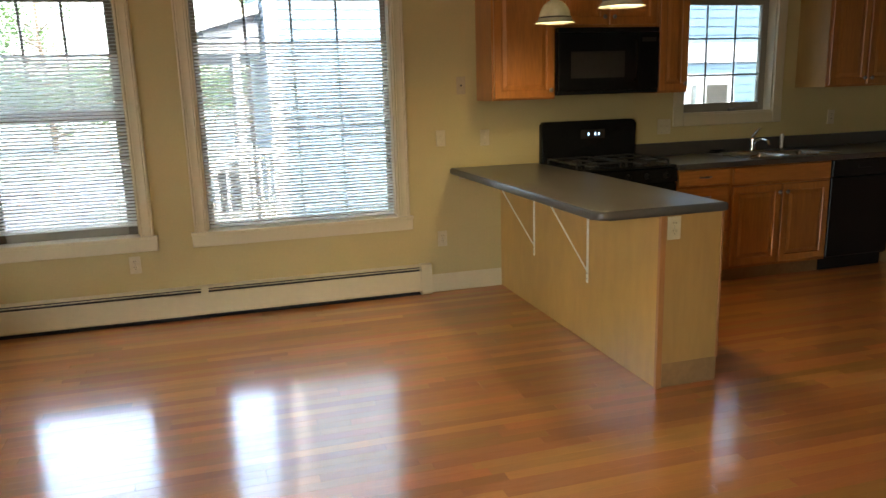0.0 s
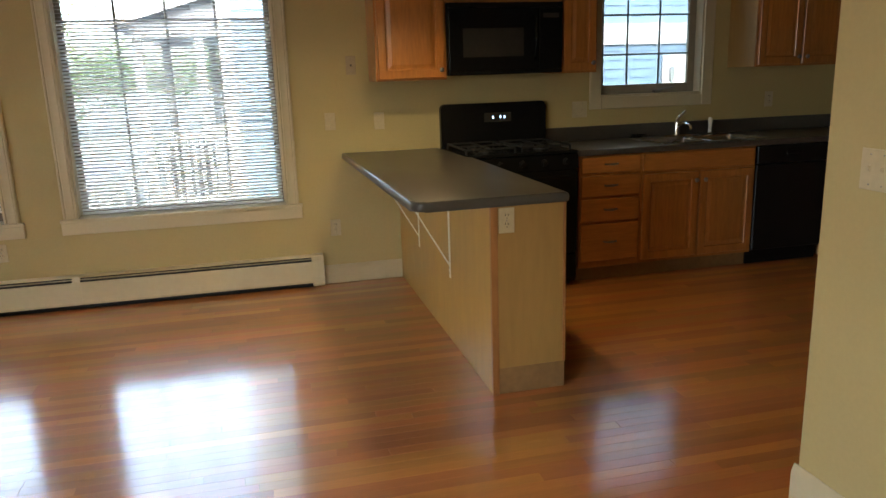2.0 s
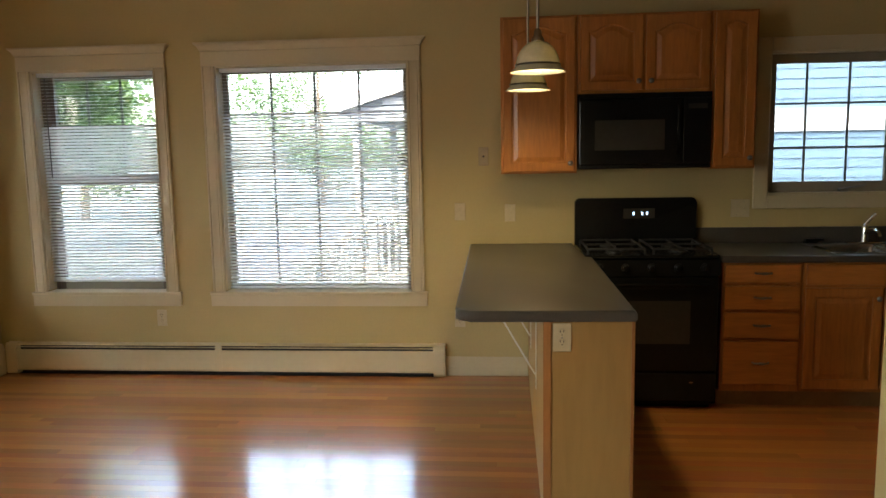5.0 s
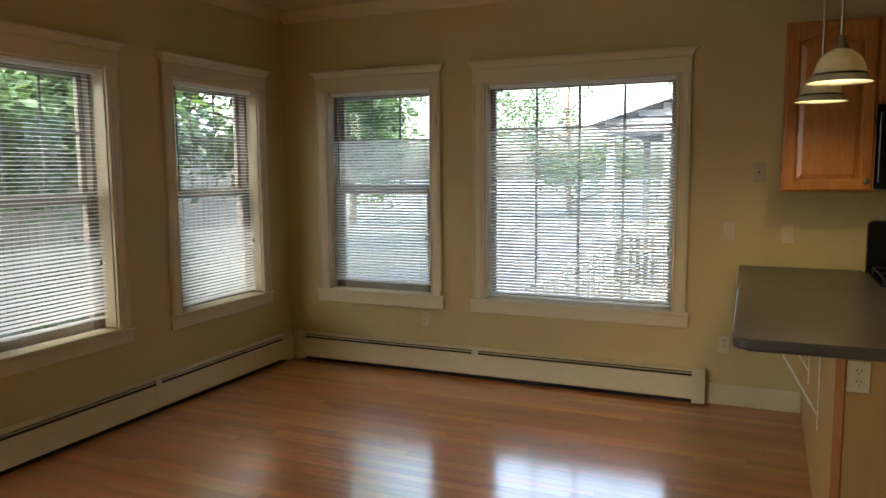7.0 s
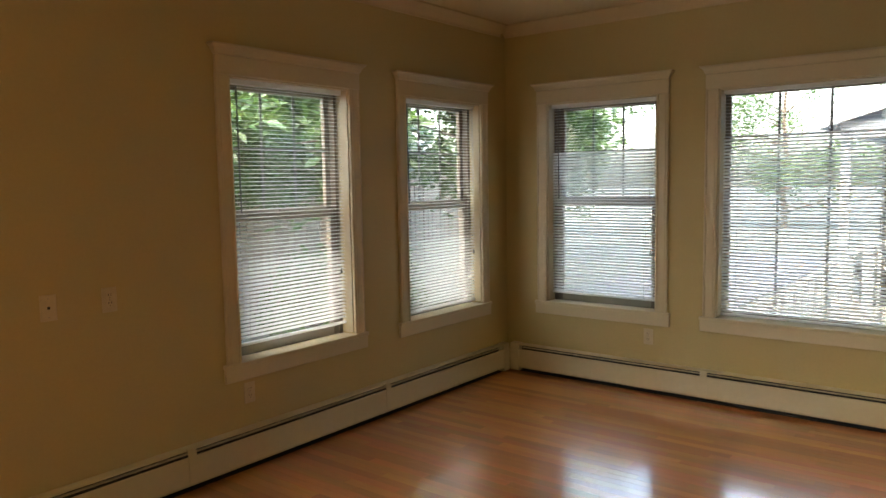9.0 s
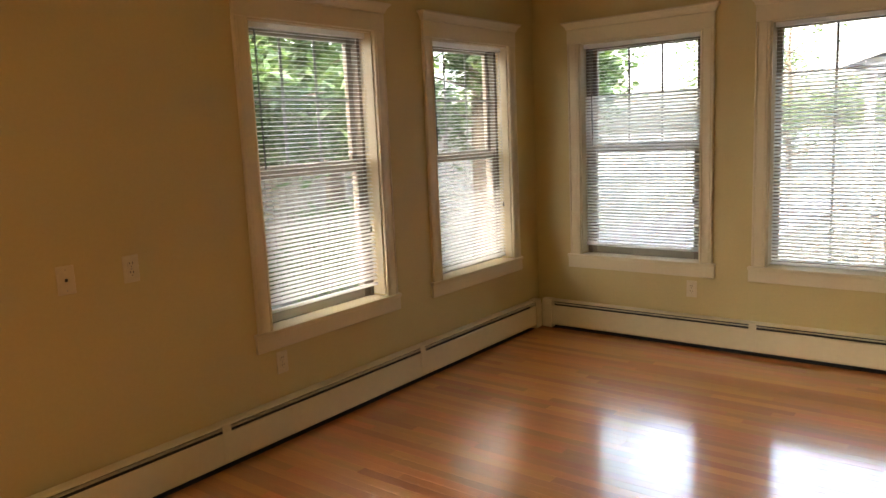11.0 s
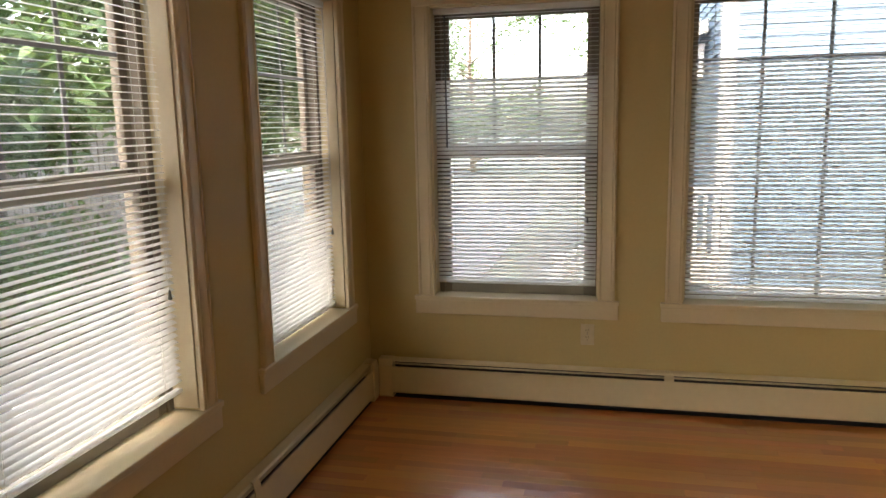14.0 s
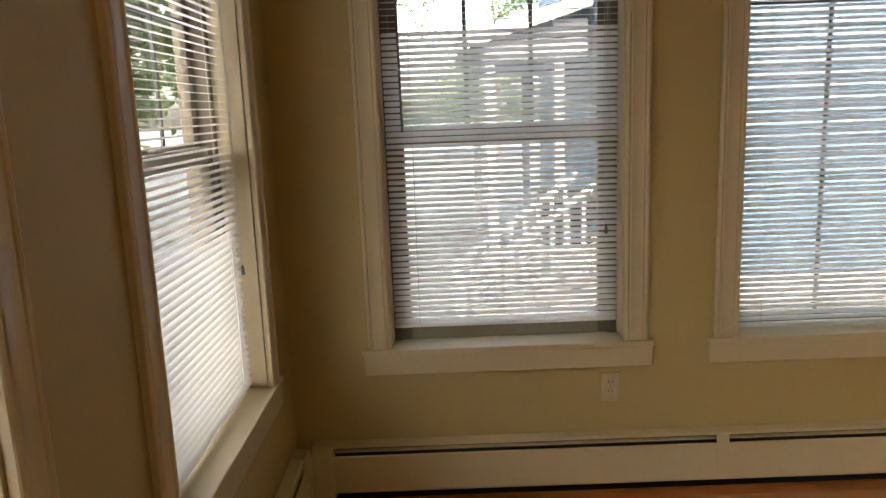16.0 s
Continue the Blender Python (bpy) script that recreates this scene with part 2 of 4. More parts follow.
    bm.faces.new(rings[0][::-1]); bm.faces.new(rings[1])
    return bm


def pipe(points, r, n=8, bm=None):
    bm = bm or bmesh.new()
    pts = [Vector(p) for p in points]
    rings = []
    for i, p in enumerate(pts):
        d = (pts[min(i + 1, len(pts) - 1)] - pts[max(i - 1, 0)])
        q = d.to_track_quat("Z", "Y")
        rings.append([bm.verts.new(p + q @ Vector((r * math.cos(2 * math.pi * k / n), r * math.sin(2 * math.pi * k / n), 0))) for k in range(n)])
    for a, b in zip(rings, rings[1:]):
        for k in range(n):
            bm.faces.new((a[k], a[(k + 1) % n], b[(k + 1) % n], b[k]))
    bm.faces.new(rings[0][::-1]); bm.faces.new(rings[-1])
    return bm


def lathe(profile, centre, n=24, bm=None, closed=False):
    """Turns (radius, height) pairs round a vertical axis."""
    bm = bm or bmesh.new()
    c = Vector(centre)
    rings = [[bm.verts.new(c + Vector((r * math.cos(2 * math.pi * i / n), r * math.sin(2 * math.pi * i / n), z))) for i in range(n)] for r, z in profile]
    pairs = list(zip(rings, rings[1:])) + ([(rings[-1], rings[0])] if closed else [])
    for a, b in pairs:
        for i in range(n):
            bm.faces.new((a[i], a[(i + 1) % n], b[(i + 1) % n], b[i]))
    if not closed:
        bm.faces.new(rings[0][::-1]); bm.faces.new(rings[-1])
    return bm


def prism(profile, axis, a, b, bm=None):
    """Extrudes a closed outline of (p, q) pairs along the axis from a to b. axis x: (y, z), y: (x, z), z: (x, y)."""
    bm = bm or bmesh.new()
    put = {"x": lambda s, p, q: (s, p, q), "y": lambda s, p, q: (p, s, q), "z": lambda s, p, q: (p, q, s)}[axis]
    r0 = [bm.verts.new(put(a, p, q)) for p, q in profile]
    r1 = [bm.verts.new(put(b, p, q)) for p, q in profile]
    k = len(profile)
    for i in range(k):
        bm.faces.new((r0[i], r0[(i + 1) % k], r1[(i + 1) % k], r1[i]))
    bm.faces.new(r0[::-1]); bm.faces.new(r1)
    return bm


def wall(name, length, height, thick, holes, frame_m, label):
    """A wall along local x with its room face at y = 0 and openings (x0, x1, z0, z1) right through it."""
    xs = sorted({length[0], length[1], *[h[0] for h in holes], *[h[1] for h in holes]})
    zs = sorted({height[0], height[1], *[h[2] for h in holes], *[h[3] for h in holes]})
    bm = bmesh.new()
    cache = {}

    def v(i, j, k):
        if (i, j, k) not in cache:
            cache[i, j, k] = bm.verts.new((xs[i], thick * k, zs[j]))
        return cache[i, j, k]

    def solid(i, j):
        if not (0 <= i < len(xs) - 1 and 0 <= j < len(zs) - 1):
            return False
        cx, cz = (xs[i] + xs[i + 1]) / 2, (zs[j] + zs[j + 1]) / 2
        return not any(h[0] < cx < h[1] and h[2] < cz < h[3] for h in holes)

    for i in range(len(xs) - 1):
        for j in range(len(zs) - 1):
            if not solid(i, j):
                continue
            for k in (0, 1):
                bm.faces.new((v(i, j, k), v(i + 1, j, k), v(i + 1, j + 1, k), v(i, j + 1, k)))
            for di, dj, e in ((-1, 0, ((i, j), (i, j + 1))), (1, 0, ((i + 1, j), (i + 1, j + 1))), (0, -1, ((i, j), (i + 1, j))), (0, 1, ((i, j + 1), (i + 1, j + 1)))):
                if not solid(i + di, j + dj):
                    bm.faces.new((v(*e[0], 0), v(*e[1], 0), v(*e[1], 1), v(*e[0], 1)))
    ob = setting(name, bm, WALL, label)
    ob.matrix_basis = frame_m
    return ob


# ---- plan ----
NY, WX, EX, SY = 5.10, -1.675, 5.75, -2.40      # room faces of the north, west, east and south walls
PX, PY = 2.83, 1.87                              # the partition's west face and its end
TOP = 2.76
THICK = 0.18
NORTH = Matrix.Translation((0, NY, 0))
WEST = pose(WX, 0, 0, 0, 0, 90)
WINDOWS = {  # name: frame, opening x0, x1, z0, z1
    "window_1": (NORTH, 0.020, 1.335, 0.588, 2.135),
    "window_2": (NORTH, -1.292, -0.402, 0.588, 2.135),
    "window_3": (WEST, 3.857, 4.737, 0.588, 2.135),
    "window_4": (WEST, 2.452, 3.332, 0.588, 2.135),
    "window_5": (NORTH, 3.650, 4.490, 1.22, 2.13),
}

wall("wall_north", (WX - THICK, EX + THICK), (-0.6, TOP + 0.1), THICK, [w[1:] for n, w in WINDOWS.items() if w[0] is NORTH], NORTH, "tan painted wall with three windows")
# the last hole is an unseen opening, added for the fill lamp
wall("wall_west", (SY, NY - 0.001), (-0.6, TOP + 0.1), THICK, [w[1:] for n, w in WINDOWS.items() if w[0] is WEST] + [(-1.9, 0.2, 0.65, 2.15)], WEST, "tan painted wall with two sash windows and an unseen, added opening")
setting("wall_east", box(EX, EX + THICK, PY - 0.12, NY - 0.001, -0.6, TOP + 0.1), WALL, "tan painted kitchen wall")
setting("wall_south", box(WX - THICK, PX + 0.12, SY - THICK, SY, -0.6, TOP + 0.1), WALL, "plain tan painted wall")
setting("partition_wall", box(PX, PX + 0.12, SY + 0.001, PY, -0.05, TOP, 0.004), WALL, "pale tan partition wall beside the kitchen")
setting("wall_kitchen_south", box(PX + 0.121, EX - 0.001, PY - 0.12, PY, -0.05, TOP), WALL, "plain tan kitchen wall")
setting("ceiling", box(WX - 0.1, EX + 0.1, SY - 0.1, NY + 0.1, TOP, TOP + 0.08), CEIL, "off-white painted ceiling")
setting("roof", box(WX - 0.5, EX + 0.5, SY - 0.5, NY + 0.35, TOP + 0.12, TOP + 0.3), ROOFING, "grey roof over the room")

# crown moulding, from wall to ceiling
crown = [(0.0, 2.675), (0.012, 2.675), (0.018, 2.69), (0.03, 2.70), (0.055, 2.72), (0.075, 2.742), (0.085, 2.748), (0.085, 2.76), (0.0, 2.76)]
setting("crown_moulding", prism([(NY - a, z) for a, z in crown], "x", WX, EX), CEIL, "cream crown moulding under the ceiling", True)
setting("crown_moulding_west", prism([(WX + a, z) for a, z in crown], "y", SY, NY - 0.086), CEIL, "cream crown moulding under the ceiling", True)

# baseboards where no heater stands
def baseboard(name, axis, a, b, face, sign):
    pr = [(0, 0.003), (0.014, 0.003), (0.014, 0.105), (0.010, 0.118), (0.006, 0.128), (0.004, 0.135), (0, 0.135)]
    return setting(name, prism([(face + sign * p, q) for p, q in pr], axis, a, b), TRIM, "cream painted baseboard with a moulded top", True)


baseboard("baseboard_north", "x", 1.56, 2.118, NY, -1)
baseboard("baseboard_partition", "y", SY, PY + 0.014, PX, -1)
baseboard("baseboard_partition_end", "x", PX, EX, PY, 1)
baseboard("baseboard_south", "x", WX, PX - 0.015, SY, 1)
baseboard("baseboard_west", "y", SY + 0.015, 0.95, WX, 1)


# ---- windows ----
def window(name, frame_m, x0, x1, z0, z1, style):
    labels = {"picture": "large fixed picture window with a four-column grille in white trim", "sash": "white double-hung sash window with a six-pane upper grille",
              "casement": "taupe crank casement window with a nine-pane dark grille above the sink"}
    w = thing(name, ((x0 + x1) / 2, 0, z0), labels[style], "window", kind="structure", frame_m=frame_m)
    c = 0.085
    jd = THICK  # depth of the jambs
    # jamb liners and sloped sill
    for side, a, b in (("l", x0, x0 + 0.012), ("r", x1 - 0.012, x1)):
        part("jamb", box(a, b, 0.001, jd + 0.02, z0 + 0.015, z1 - 0.012), TRIM, w)
    part("jamb", box(x0, x1, 0.001, jd + 0.02, z1 - 0.012, z1), TRIM, w)
    if style == "casement":
        part("casing", box(x0 - c, x0 + 0.004, -0.02, -0.0005, z0 - c, z1 + c, 0.005), TRIM, w)
        part("casing", box(x1 - 0.004, x1 + c, -0.02, -0.0005, z0 - c, z1 + c, 0.005), TRIM, w)
        part("casing", box(x0 + 0.0045, x1 - 0.0045, -0.02, -0.0005, z0 - c, z0 + 0.004, 0.005), TRIM, w)
        part("casing", box(x0 + 0.0045, x1 - 0.0045, -0.02, -0.0005, z1 - 0.004, z1 + c, 0.005), TRIM, w)
        part("window_sill", box(x0 + 0.012, x1 - 0.012, 0.001, jd + 0.02, z0 + 0.002, z0 + 0.015), TRIM, w)
    else:
        # side casings with a bead along each edge and a shallow flute between
        flute = [(0.0, 0.0005), (0.0, 0.016), (0.003, 0.019), (0.009, 0.021), (0.014, 0.019), (0.016, 0.015), (0.019, 0.015), (0.022, 0.018), (0.034, 0.0165), (0.045, 0.016), (0.056, 0.0165),
                 (0.067, 0.018), (0.070, 0.015), (0.073, 0.015), (0.075, 0.019), (0.080, 0.021), (0.086, 0.019), (0.089, 0.016), (0.089, 0.0005)]
        for edge in (x0 - c, x1 - 0.004):
            part("casing", prism([(edge + a, -d) for a, d in flute], "z", z0 + 0.0045, z1 - 0.0045), TRIM, w)
        head = box(x0 - c, x1 + c, -0.023, -0.0005, z1 - 0.004, z1 + 0.095, 0.003)
        # flared cap over the head board
        steps = [(0.0, 0.024, 0.095), (0.004, 0.03, 0.10), (0.010, 0.034, 0.115), (0.020, 0.042, 0.130), (0.030, 0.052, 0.138), (0.033, 0.055, 0.142), (0.033, 0.055, 0.150)]
        rings = []
        for out, d, z in steps:
            rings.append([head.verts.new(p) for p in ((x0 - c - out, -0.0005, z1 + z), (x0 - c - out, -d, z1 + z), (x1 + c + out, -d, z1 + z), (x1 + c + out, -0.0005, z1 + z))])
        for a, b in zip(rings, rings[1:]):
            for i in range(4):
                head.faces.new((a[i], a[(i + 1) % 4], b[(i + 1) % 4], b[i]))
        head.faces.new(rings[0][::-1]); head.faces.new(rings[-1])
        part("head_casing", head, TRIM, w)
        part("window_sill", box(x0 - c - 0.022, x1 + c + 0.022, -0.028, jd + 0.02, z0 - 0.018, z0 + 0.004, 0.003), TRIM, w)
        part("apron", box(x0 - c - 0.018, x1 + c + 0.018, -0.02, -0.0005, z0 - 0.097, z0 - 0.0185, 0.003), TRIM, w)
    a0, a1, b0, b1 = x0 + 0.012, x1 - 0.012, z0 + (0.015 if style == "casement" else 0.005), z1 - 0.012

    def sash(nm, s0, s1, t0, t1, y, rails, cols, rows, m, gm, gd=0.006, gw=0.009):
        """A sash frame with its pane and grille bars; cols: a number of equal columns, or the bars' places."""
        d = 0.034
        s = bmesh.new()
        box(s0 + rails - 0.001, s1 - rails + 0.001, y + 0.001, y + d - 0.001, t0, t0 + rails * 1.15, 0.003, s)
        box(s0 + rails - 0.001, s1 - rails + 0.001, y + 0.001, y + d - 0.001, t1 - rails, t1, 0.003, s)
        fr = part(nm, s, m, w)
        for a in (s0, s1 - rails):
            # sash stiles take the shade-darkened colour, the rails stay taupe
            part("stile", box(a, a + rails, y, y + d, t0, t1, 0.003), FRAME_SHADED if style == "sash" else m, fr)
        pane = part("pane", box(s0 + rails - 0.004, s1 - rails + 0.004, y + 0.015, y + 0.019, t0 + rails * 1.15 - 0.004, t1 - rails + 0.004), DIMMED_GLASS if style == "casement" else GLASS, fr)
        pane.visible_shadow = False
        gx0, gx1, gz0, gz1 = s0 + rails, s1 - rails, t0 + rails * 1.15, t1 - rails
        bars = cols if isinstance(cols, tuple) else [gx0 + (gx1 - gx0) * k / cols for k in range(1, cols)]
        for x in bars:
            part("muntin", box(x - gw, x + gw, y + 0.004, y + 0.004 + gd, gz0, gz1), gm, fr)
        for z in rows:
            part("muntin", box(gx0, gx1, y + 0.0035, y + 0.0035 + gd, z - gw, z + gw), gm, fr)
        return fr

    if style == "picture":
        sash("sash_frame", a0, a1, b0, b1, 0.105, 0.035, 4, (1.815,), VINYL, GRILLE, gw=0.008)
    elif style == "sash":
        mid = 1.375
        part("window_frame", box(a0, a0 + 0.03, 0.09, jd + 0.01, b0, b1, 0.002), FRAME_SHADED, w)
        part("window_frame", box(a1 - 0.03, a1, 0.09, jd + 0.01, b0, b1, 0.002), FRAME_SHADED, w)
        lower = sash("lower_sash", a0 + 0.02, a1 - 0.02, b0, mid + 0.02, 0.100, 0.048, 1, (), VINYL, GRILLE)
        sash("upper_sash", a0 + 0.02, a1 - 0.02, mid - 0.02, b1, 0.138, 0.045, 3, (1.755,), VINYL, GRILLE, gw=0.008)
        part("sash_lock", box((a0 + a1) / 2 - 0.03, (a0 + a1) / 2 + 0.03, 0.105, 0.13, mid + 0.021, mid + 0.033, 0.004), VINYL, w)
    else:
        sash("sash_frame", a0, a1, b0 + 0.0005, b1, 0.085, 0.058, (3.912, 4.176), (1.522, 1.805), TAUPE, GRILLE, gw=0.007)
        crank = box(4.13, 4.19, 0.055, 0.085, b0 + 0.0, b0 + 0.022, 0.004)
        pipe([(4.16, 0.06, b0 + 0.018), (4.19, 0.04, b0 + 0.028), (4.26, 0.035, b0 + 0.038), (4.285, 0.035, b0 + 0.048)], 0.006, 8, crank)
        part("crank_handle", crank, NICKEL, w, "small metal window crank", True)
    return w


for nm, (fm, x0, x1, z0, z1) in WINDOWS.items():
    window(nm, fm, x0, x1, z0, z1, {"window_1": "picture", "window_5": "casement"}.get(nm, "sash"))


# ---- venetian blinds ----
def smooth_step(a, b, t):
    t = min(1, max(0, (t - a) / (b - a)))
    return t * t * (3 - 2 * t)


def slat_mesh(length, tilt):
    """A curved slat, 25 mm deep; tilt in degrees lowers its room edge."""
    bm = bmesh.new()
    a = radians(tilt)
    rows = []
    for i in range(5):
        s = -1 + i / 2
        y, z = 0.0125 * s, 0.0022 * (1 - s * s)
        yy, zz = y * math.cos(a) - z * math.sin(a), y * math.sin(a) + z * math.cos(a)
        rows.append([bm.verts.new((-length / 2, yy, zz)), bm.verts.new((length / 2, yy, zz))])
    for p, q in zip(rows, rows[1:]):
        bm.faces.new((p[0], p[1], q[1], q[0]))
    return mesh_of(bm, "slat", SLAT, True)


def blind(frame_m, x0, x1, z0, z1, tilts, bottom, wand_x, tassel, label, seed):
    rng = random.Random(seed)
    a0, a1 = x0 + 0.015, x1 - 0.015
    mid, y = (a0 + a1) / 2, 0.060
    b = thing("venetian_blind", (mid, y, z1 - 0.04), label, "blind", "window blinds", frame_m=frame_m)
    part("headrail", box(a0, a1, y - 0.016, y + 0.016, z1 - 0.040, z1 - 0.0125, 0.002), SLAT, b)
    z = z1 - 0.055
    cache = {}
    while z > bottom + 0.022:
        tilt = round((tilts(z) + rng.uniform(-0.9, 0.9)))
        if tilt not in cache:
            cache[tilt] = slat_mesh(a1 - a0 - 0.006, tilt)
        s = new("slat", cache[tilt])
        s.parent, s.matrix_parent_inverse = b, BASE[b]
        s.location = (mid + rng.uniform(-0.001, 0.001), y, z + rng.uniform(-0.0003, 0.0003))
        s.rotation_euler = (0, rng.uniform(-0.0004, 0.0004), 0)
        z -= 0.0222
    part("bottom_rail", box(a0 + 0.002, a1 - 0.002, y - 0.012, y + 0.012, bottom, bottom + 0.016, 0.004), SLAT, b)
    n = 3 if x1 - x0 > 1.2 else 2
    for k in range(n):
        x = a0 + 0.10 + (a1 - a0 - 0.20) * k / (n - 1)
        for d in (-0.0135, 0.0135):
            part("ladder_cord", rod((x, y + d, bottom + 0.01), (x, y + d, z1 - 0.04), 0.0008, 4), CORD, b)
    if wand_x is not None:
        part("wand", rod((wand_x, y - 0.022, z1 - 0.05), (wand_x + 0.004, y - 0.024, 1.40), 0.0045, 6), WAND, b, "dark tilt wand")
    tx, tz = tassel
    for off, drop in ((0.0, 0.0), (-0.011, 0.03), (0.009, 0.055)):
        part("lift_cord", pipe([(tx + off * 0.6, y - 0.02, z1 - 0.045), (tx + 0.003 + off, y - 0.022, (tz + z1) / 2), (tx + off, y - 0.022, tz + drop)], 0.0012, 5), CORD, b)
    part("tassel", lathe([(0.002, 0.0), (0.004, -0.004), (0.006, -0.02), (0.0075, -0.03), (0.004, -0.033)], (tx, y - 0.022, tz), 8), WAND, b)
    return b


def north_small(z):
    return 4 + 40 * (1 - smooth_step(1.74, 1.77, z)) - 14 * (1 - smooth_step(1.34, 1.38, z))


def north_large(z):
    return 5 + 29 * (1 - smooth_step(1.80, 1.83, z)) - 7 * (1 - smooth_step(1.15, 1.30, z))


def west(z):
    return 7 + 15 * (1 - smooth_step(1.10, 1.15, z))


W = WINDOWS
blind(*W["window_1"], north_large, 0.605, None, (1.29, 1.02), "lowered white mini blind on the large window", 1)
blind(*W["window_2"], north_small, 0.655, -1.215, (-0.465, 1.03), "lowered white mini blind, half closed in the middle", 2)
blind(*W["window_3"], west, 0.612, 3.93, (4.69, 1.02), "lowered white mini blind, tilted shut below", 3)
blind(*W["window_4"], west, 0.66, 2.53, (3.27, 1.02), "lowered white mini blind, tilted shut below", 4)


# ---- baseboard heaters ----
def heater(name, axis, a, b, face, sign, joints, label, ends):
    """A hydronic baseboard heater along the axis, its back on the wall face."""
    h = thing(name, (((a + b) / 2, face, 0) if axis == "x" else (face, (a + b) / 2, 0)), label, "heater")

    def pr(outline, s, e, m, nm, parent, lab=""):
        return part(nm, prism([(face + sign * p, q) for p, q in outline], axis, s, e), m, parent, lab)

    # back plate coloured near black for the shade inside the slot
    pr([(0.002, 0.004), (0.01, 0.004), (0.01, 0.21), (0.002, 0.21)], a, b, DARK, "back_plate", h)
    pr([(0.002, 0.2105), (0.002, 0.226), (0.044, 0.222), (0.052, 0.215), (0.050, 0.2125), (0.042, 0.218)], a, b, HEATER, "hood", h)
    pr([(0.014, 0.05), (0.040, 0.05), (0.040, 0.15), (0.014, 0.15)], a + 0.01, b - 0.01, FIN, "fin_tube", h)
    pr([(0.053, 0.1975), (0.053, 0.2005), (0.030, 0.2005), (0.030, 0.1975)], a + 0.005, b - 0.005, HEATER, "damper", h)
    cuts = [a, *joints, b]
    for s, e in zip(cuts, cuts[1:]):
        pr([(0.050, 0.034), (0.053, 0.030), (0.060, 0.034), (0.062, 0.045), (0.060, 0.180), (0.056, 0.185), (0.054, 0.181)], s + 0.001, e - 0.001, HEATER, "front_panel", h)
    for j in joints:
        pr([(0.0615, 0.04), (0.064, 0.04), (0.0635, 0.19), (0.056, 0.224), (0.046, 0.228), (0.044, 0.224), (0.0525, 0.215), (0.060, 0.19)], j - 0.024, j + 0.024, HEATER, "joint_cover", h)
    for e in ends:
        pr([(0.002, 0.006), (0.060, 0.006), (0.066, 0.02), (0.066, 0.19), (0.056, 0.227), (0.002, 0.230)], e - 0.04, e + 0.04, HEATER, "end_cap", h)
    # dark strip on the floor, drawn as the shade under the casing
    pr([(0.012, 0.0035), (0.048, 0.0035), (0.048, 0.006), (0.012, 0.006)], a, b, DARK, "shadow_gap", h)
    return h


heater("baseboard_heater", "x", WX + 0.07, 1.55, NY, -1, (-0.036,), "long cream enamel baseboard heater under the north windows", (1.515, WX + 0.105))
heater("baseboard_heater", "y", 0.97, NY - 0.072, WX, 1, (2.10, 3.573), "long cream enamel baseboard heater along the west wall", (1.01, NY - 0.112))

# ---- kitchen: peninsula ----
pen = thing("peninsula", (2.29, 4.0, 0), "birch-panelled breakfast peninsula with a dark oak corner edge", "counter base")
part("long_panel", box(2.122, 2.140, 2.985, NY - 0.001, 0.003, 0.872), BIRCH, pen, "golden birch plywood panel")
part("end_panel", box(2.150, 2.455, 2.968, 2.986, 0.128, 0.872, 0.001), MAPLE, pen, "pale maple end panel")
part("corner_edge", box(2.118, 2.149, 2.962, 2.984, 0.002, 0.872, 0.002), OAK_EDGE, pen, "oak corner strip")
part("corner_edge", box(2.4555, 2.468, 2.964, 2.984, 0.128, 0.872, 0.002), OAK_EDGE, pen, "oak corner strip")
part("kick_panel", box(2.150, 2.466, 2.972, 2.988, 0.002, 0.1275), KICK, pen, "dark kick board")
part("carcass", box(2.142, 2.452, 2.9885, 4.44, 0.1, 0.871), OAK, pen)
part("carcass", box(2.142, 2.40, 4.4405, NY - 0.002, 0.1, 0.871), OAK, pen)
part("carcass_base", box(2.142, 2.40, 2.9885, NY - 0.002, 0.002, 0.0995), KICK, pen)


def slab(outline, z0, z1, r):
    """A worktop with rounded front edges from an outline of (x, y) corners."""
    bm = prism(outline, "z", z0, z1)
    es = [e for e in bm.edges if abs(e.verts[0].co.z - e.verts[1].co.z) < 1e-6]
    bmesh.ops.bevel(bm, geom=es, offset=r, segments=3, profile=0.5, affect="EDGES")
    return bm


top = thing("peninsula_worktop", (2.1, 4.0, 0.873), "speckled grey laminate worktop with rounded edge on the peninsula", "worktop")
o = 0.06
def corner(cx, cy):
    """The rounded free corner of the worktop, from its west side to its south side."""
    return [(cx + o - o * math.cos(radians(a)), cy + o - o * math.sin(radians(a))) for a in range(0, 91, 15)]


part("slab", slab([*corner(1.777, 2.945), (2.472, 2.945), (2.472, 4.425), (2.418, 4.425), (2.418, NY - 0.002), (1.732, NY - 0.002)], 0.8735, 0.918, 0.014), COUNTER, top, smooth=True)
part("wall_cleat", box(1.80, 2.11, NY - 0.022, NY - 0.002, 0.835, 0.873), TRIM, top, "pale support cleat on the wall")


def shelf_bracket(y):
    b = thing("shelf_bracket", (2.12, y, 0.37), "white steel angle bracket under the worktop overhang", "bracket", "peninsula brackets")
    part("upright", box(2.1165, 2.1215, y - 0.011, y + 0.011, 0.365, 0.866, 0.001), BRACKET, b)
    part("arm", box(1.84, 2.1165, y - 0.011, y + 0.011, 0.868, 0.8725, 0.001), BRACKET, b)
    br = bmesh.new()
    pipe([(1.87, y, 0.866), (1.99, y, 0.655), (2.114, y, 0.44)], 0.0045, 6, br)
    part("brace", br, BRACKET, b, smooth=True)
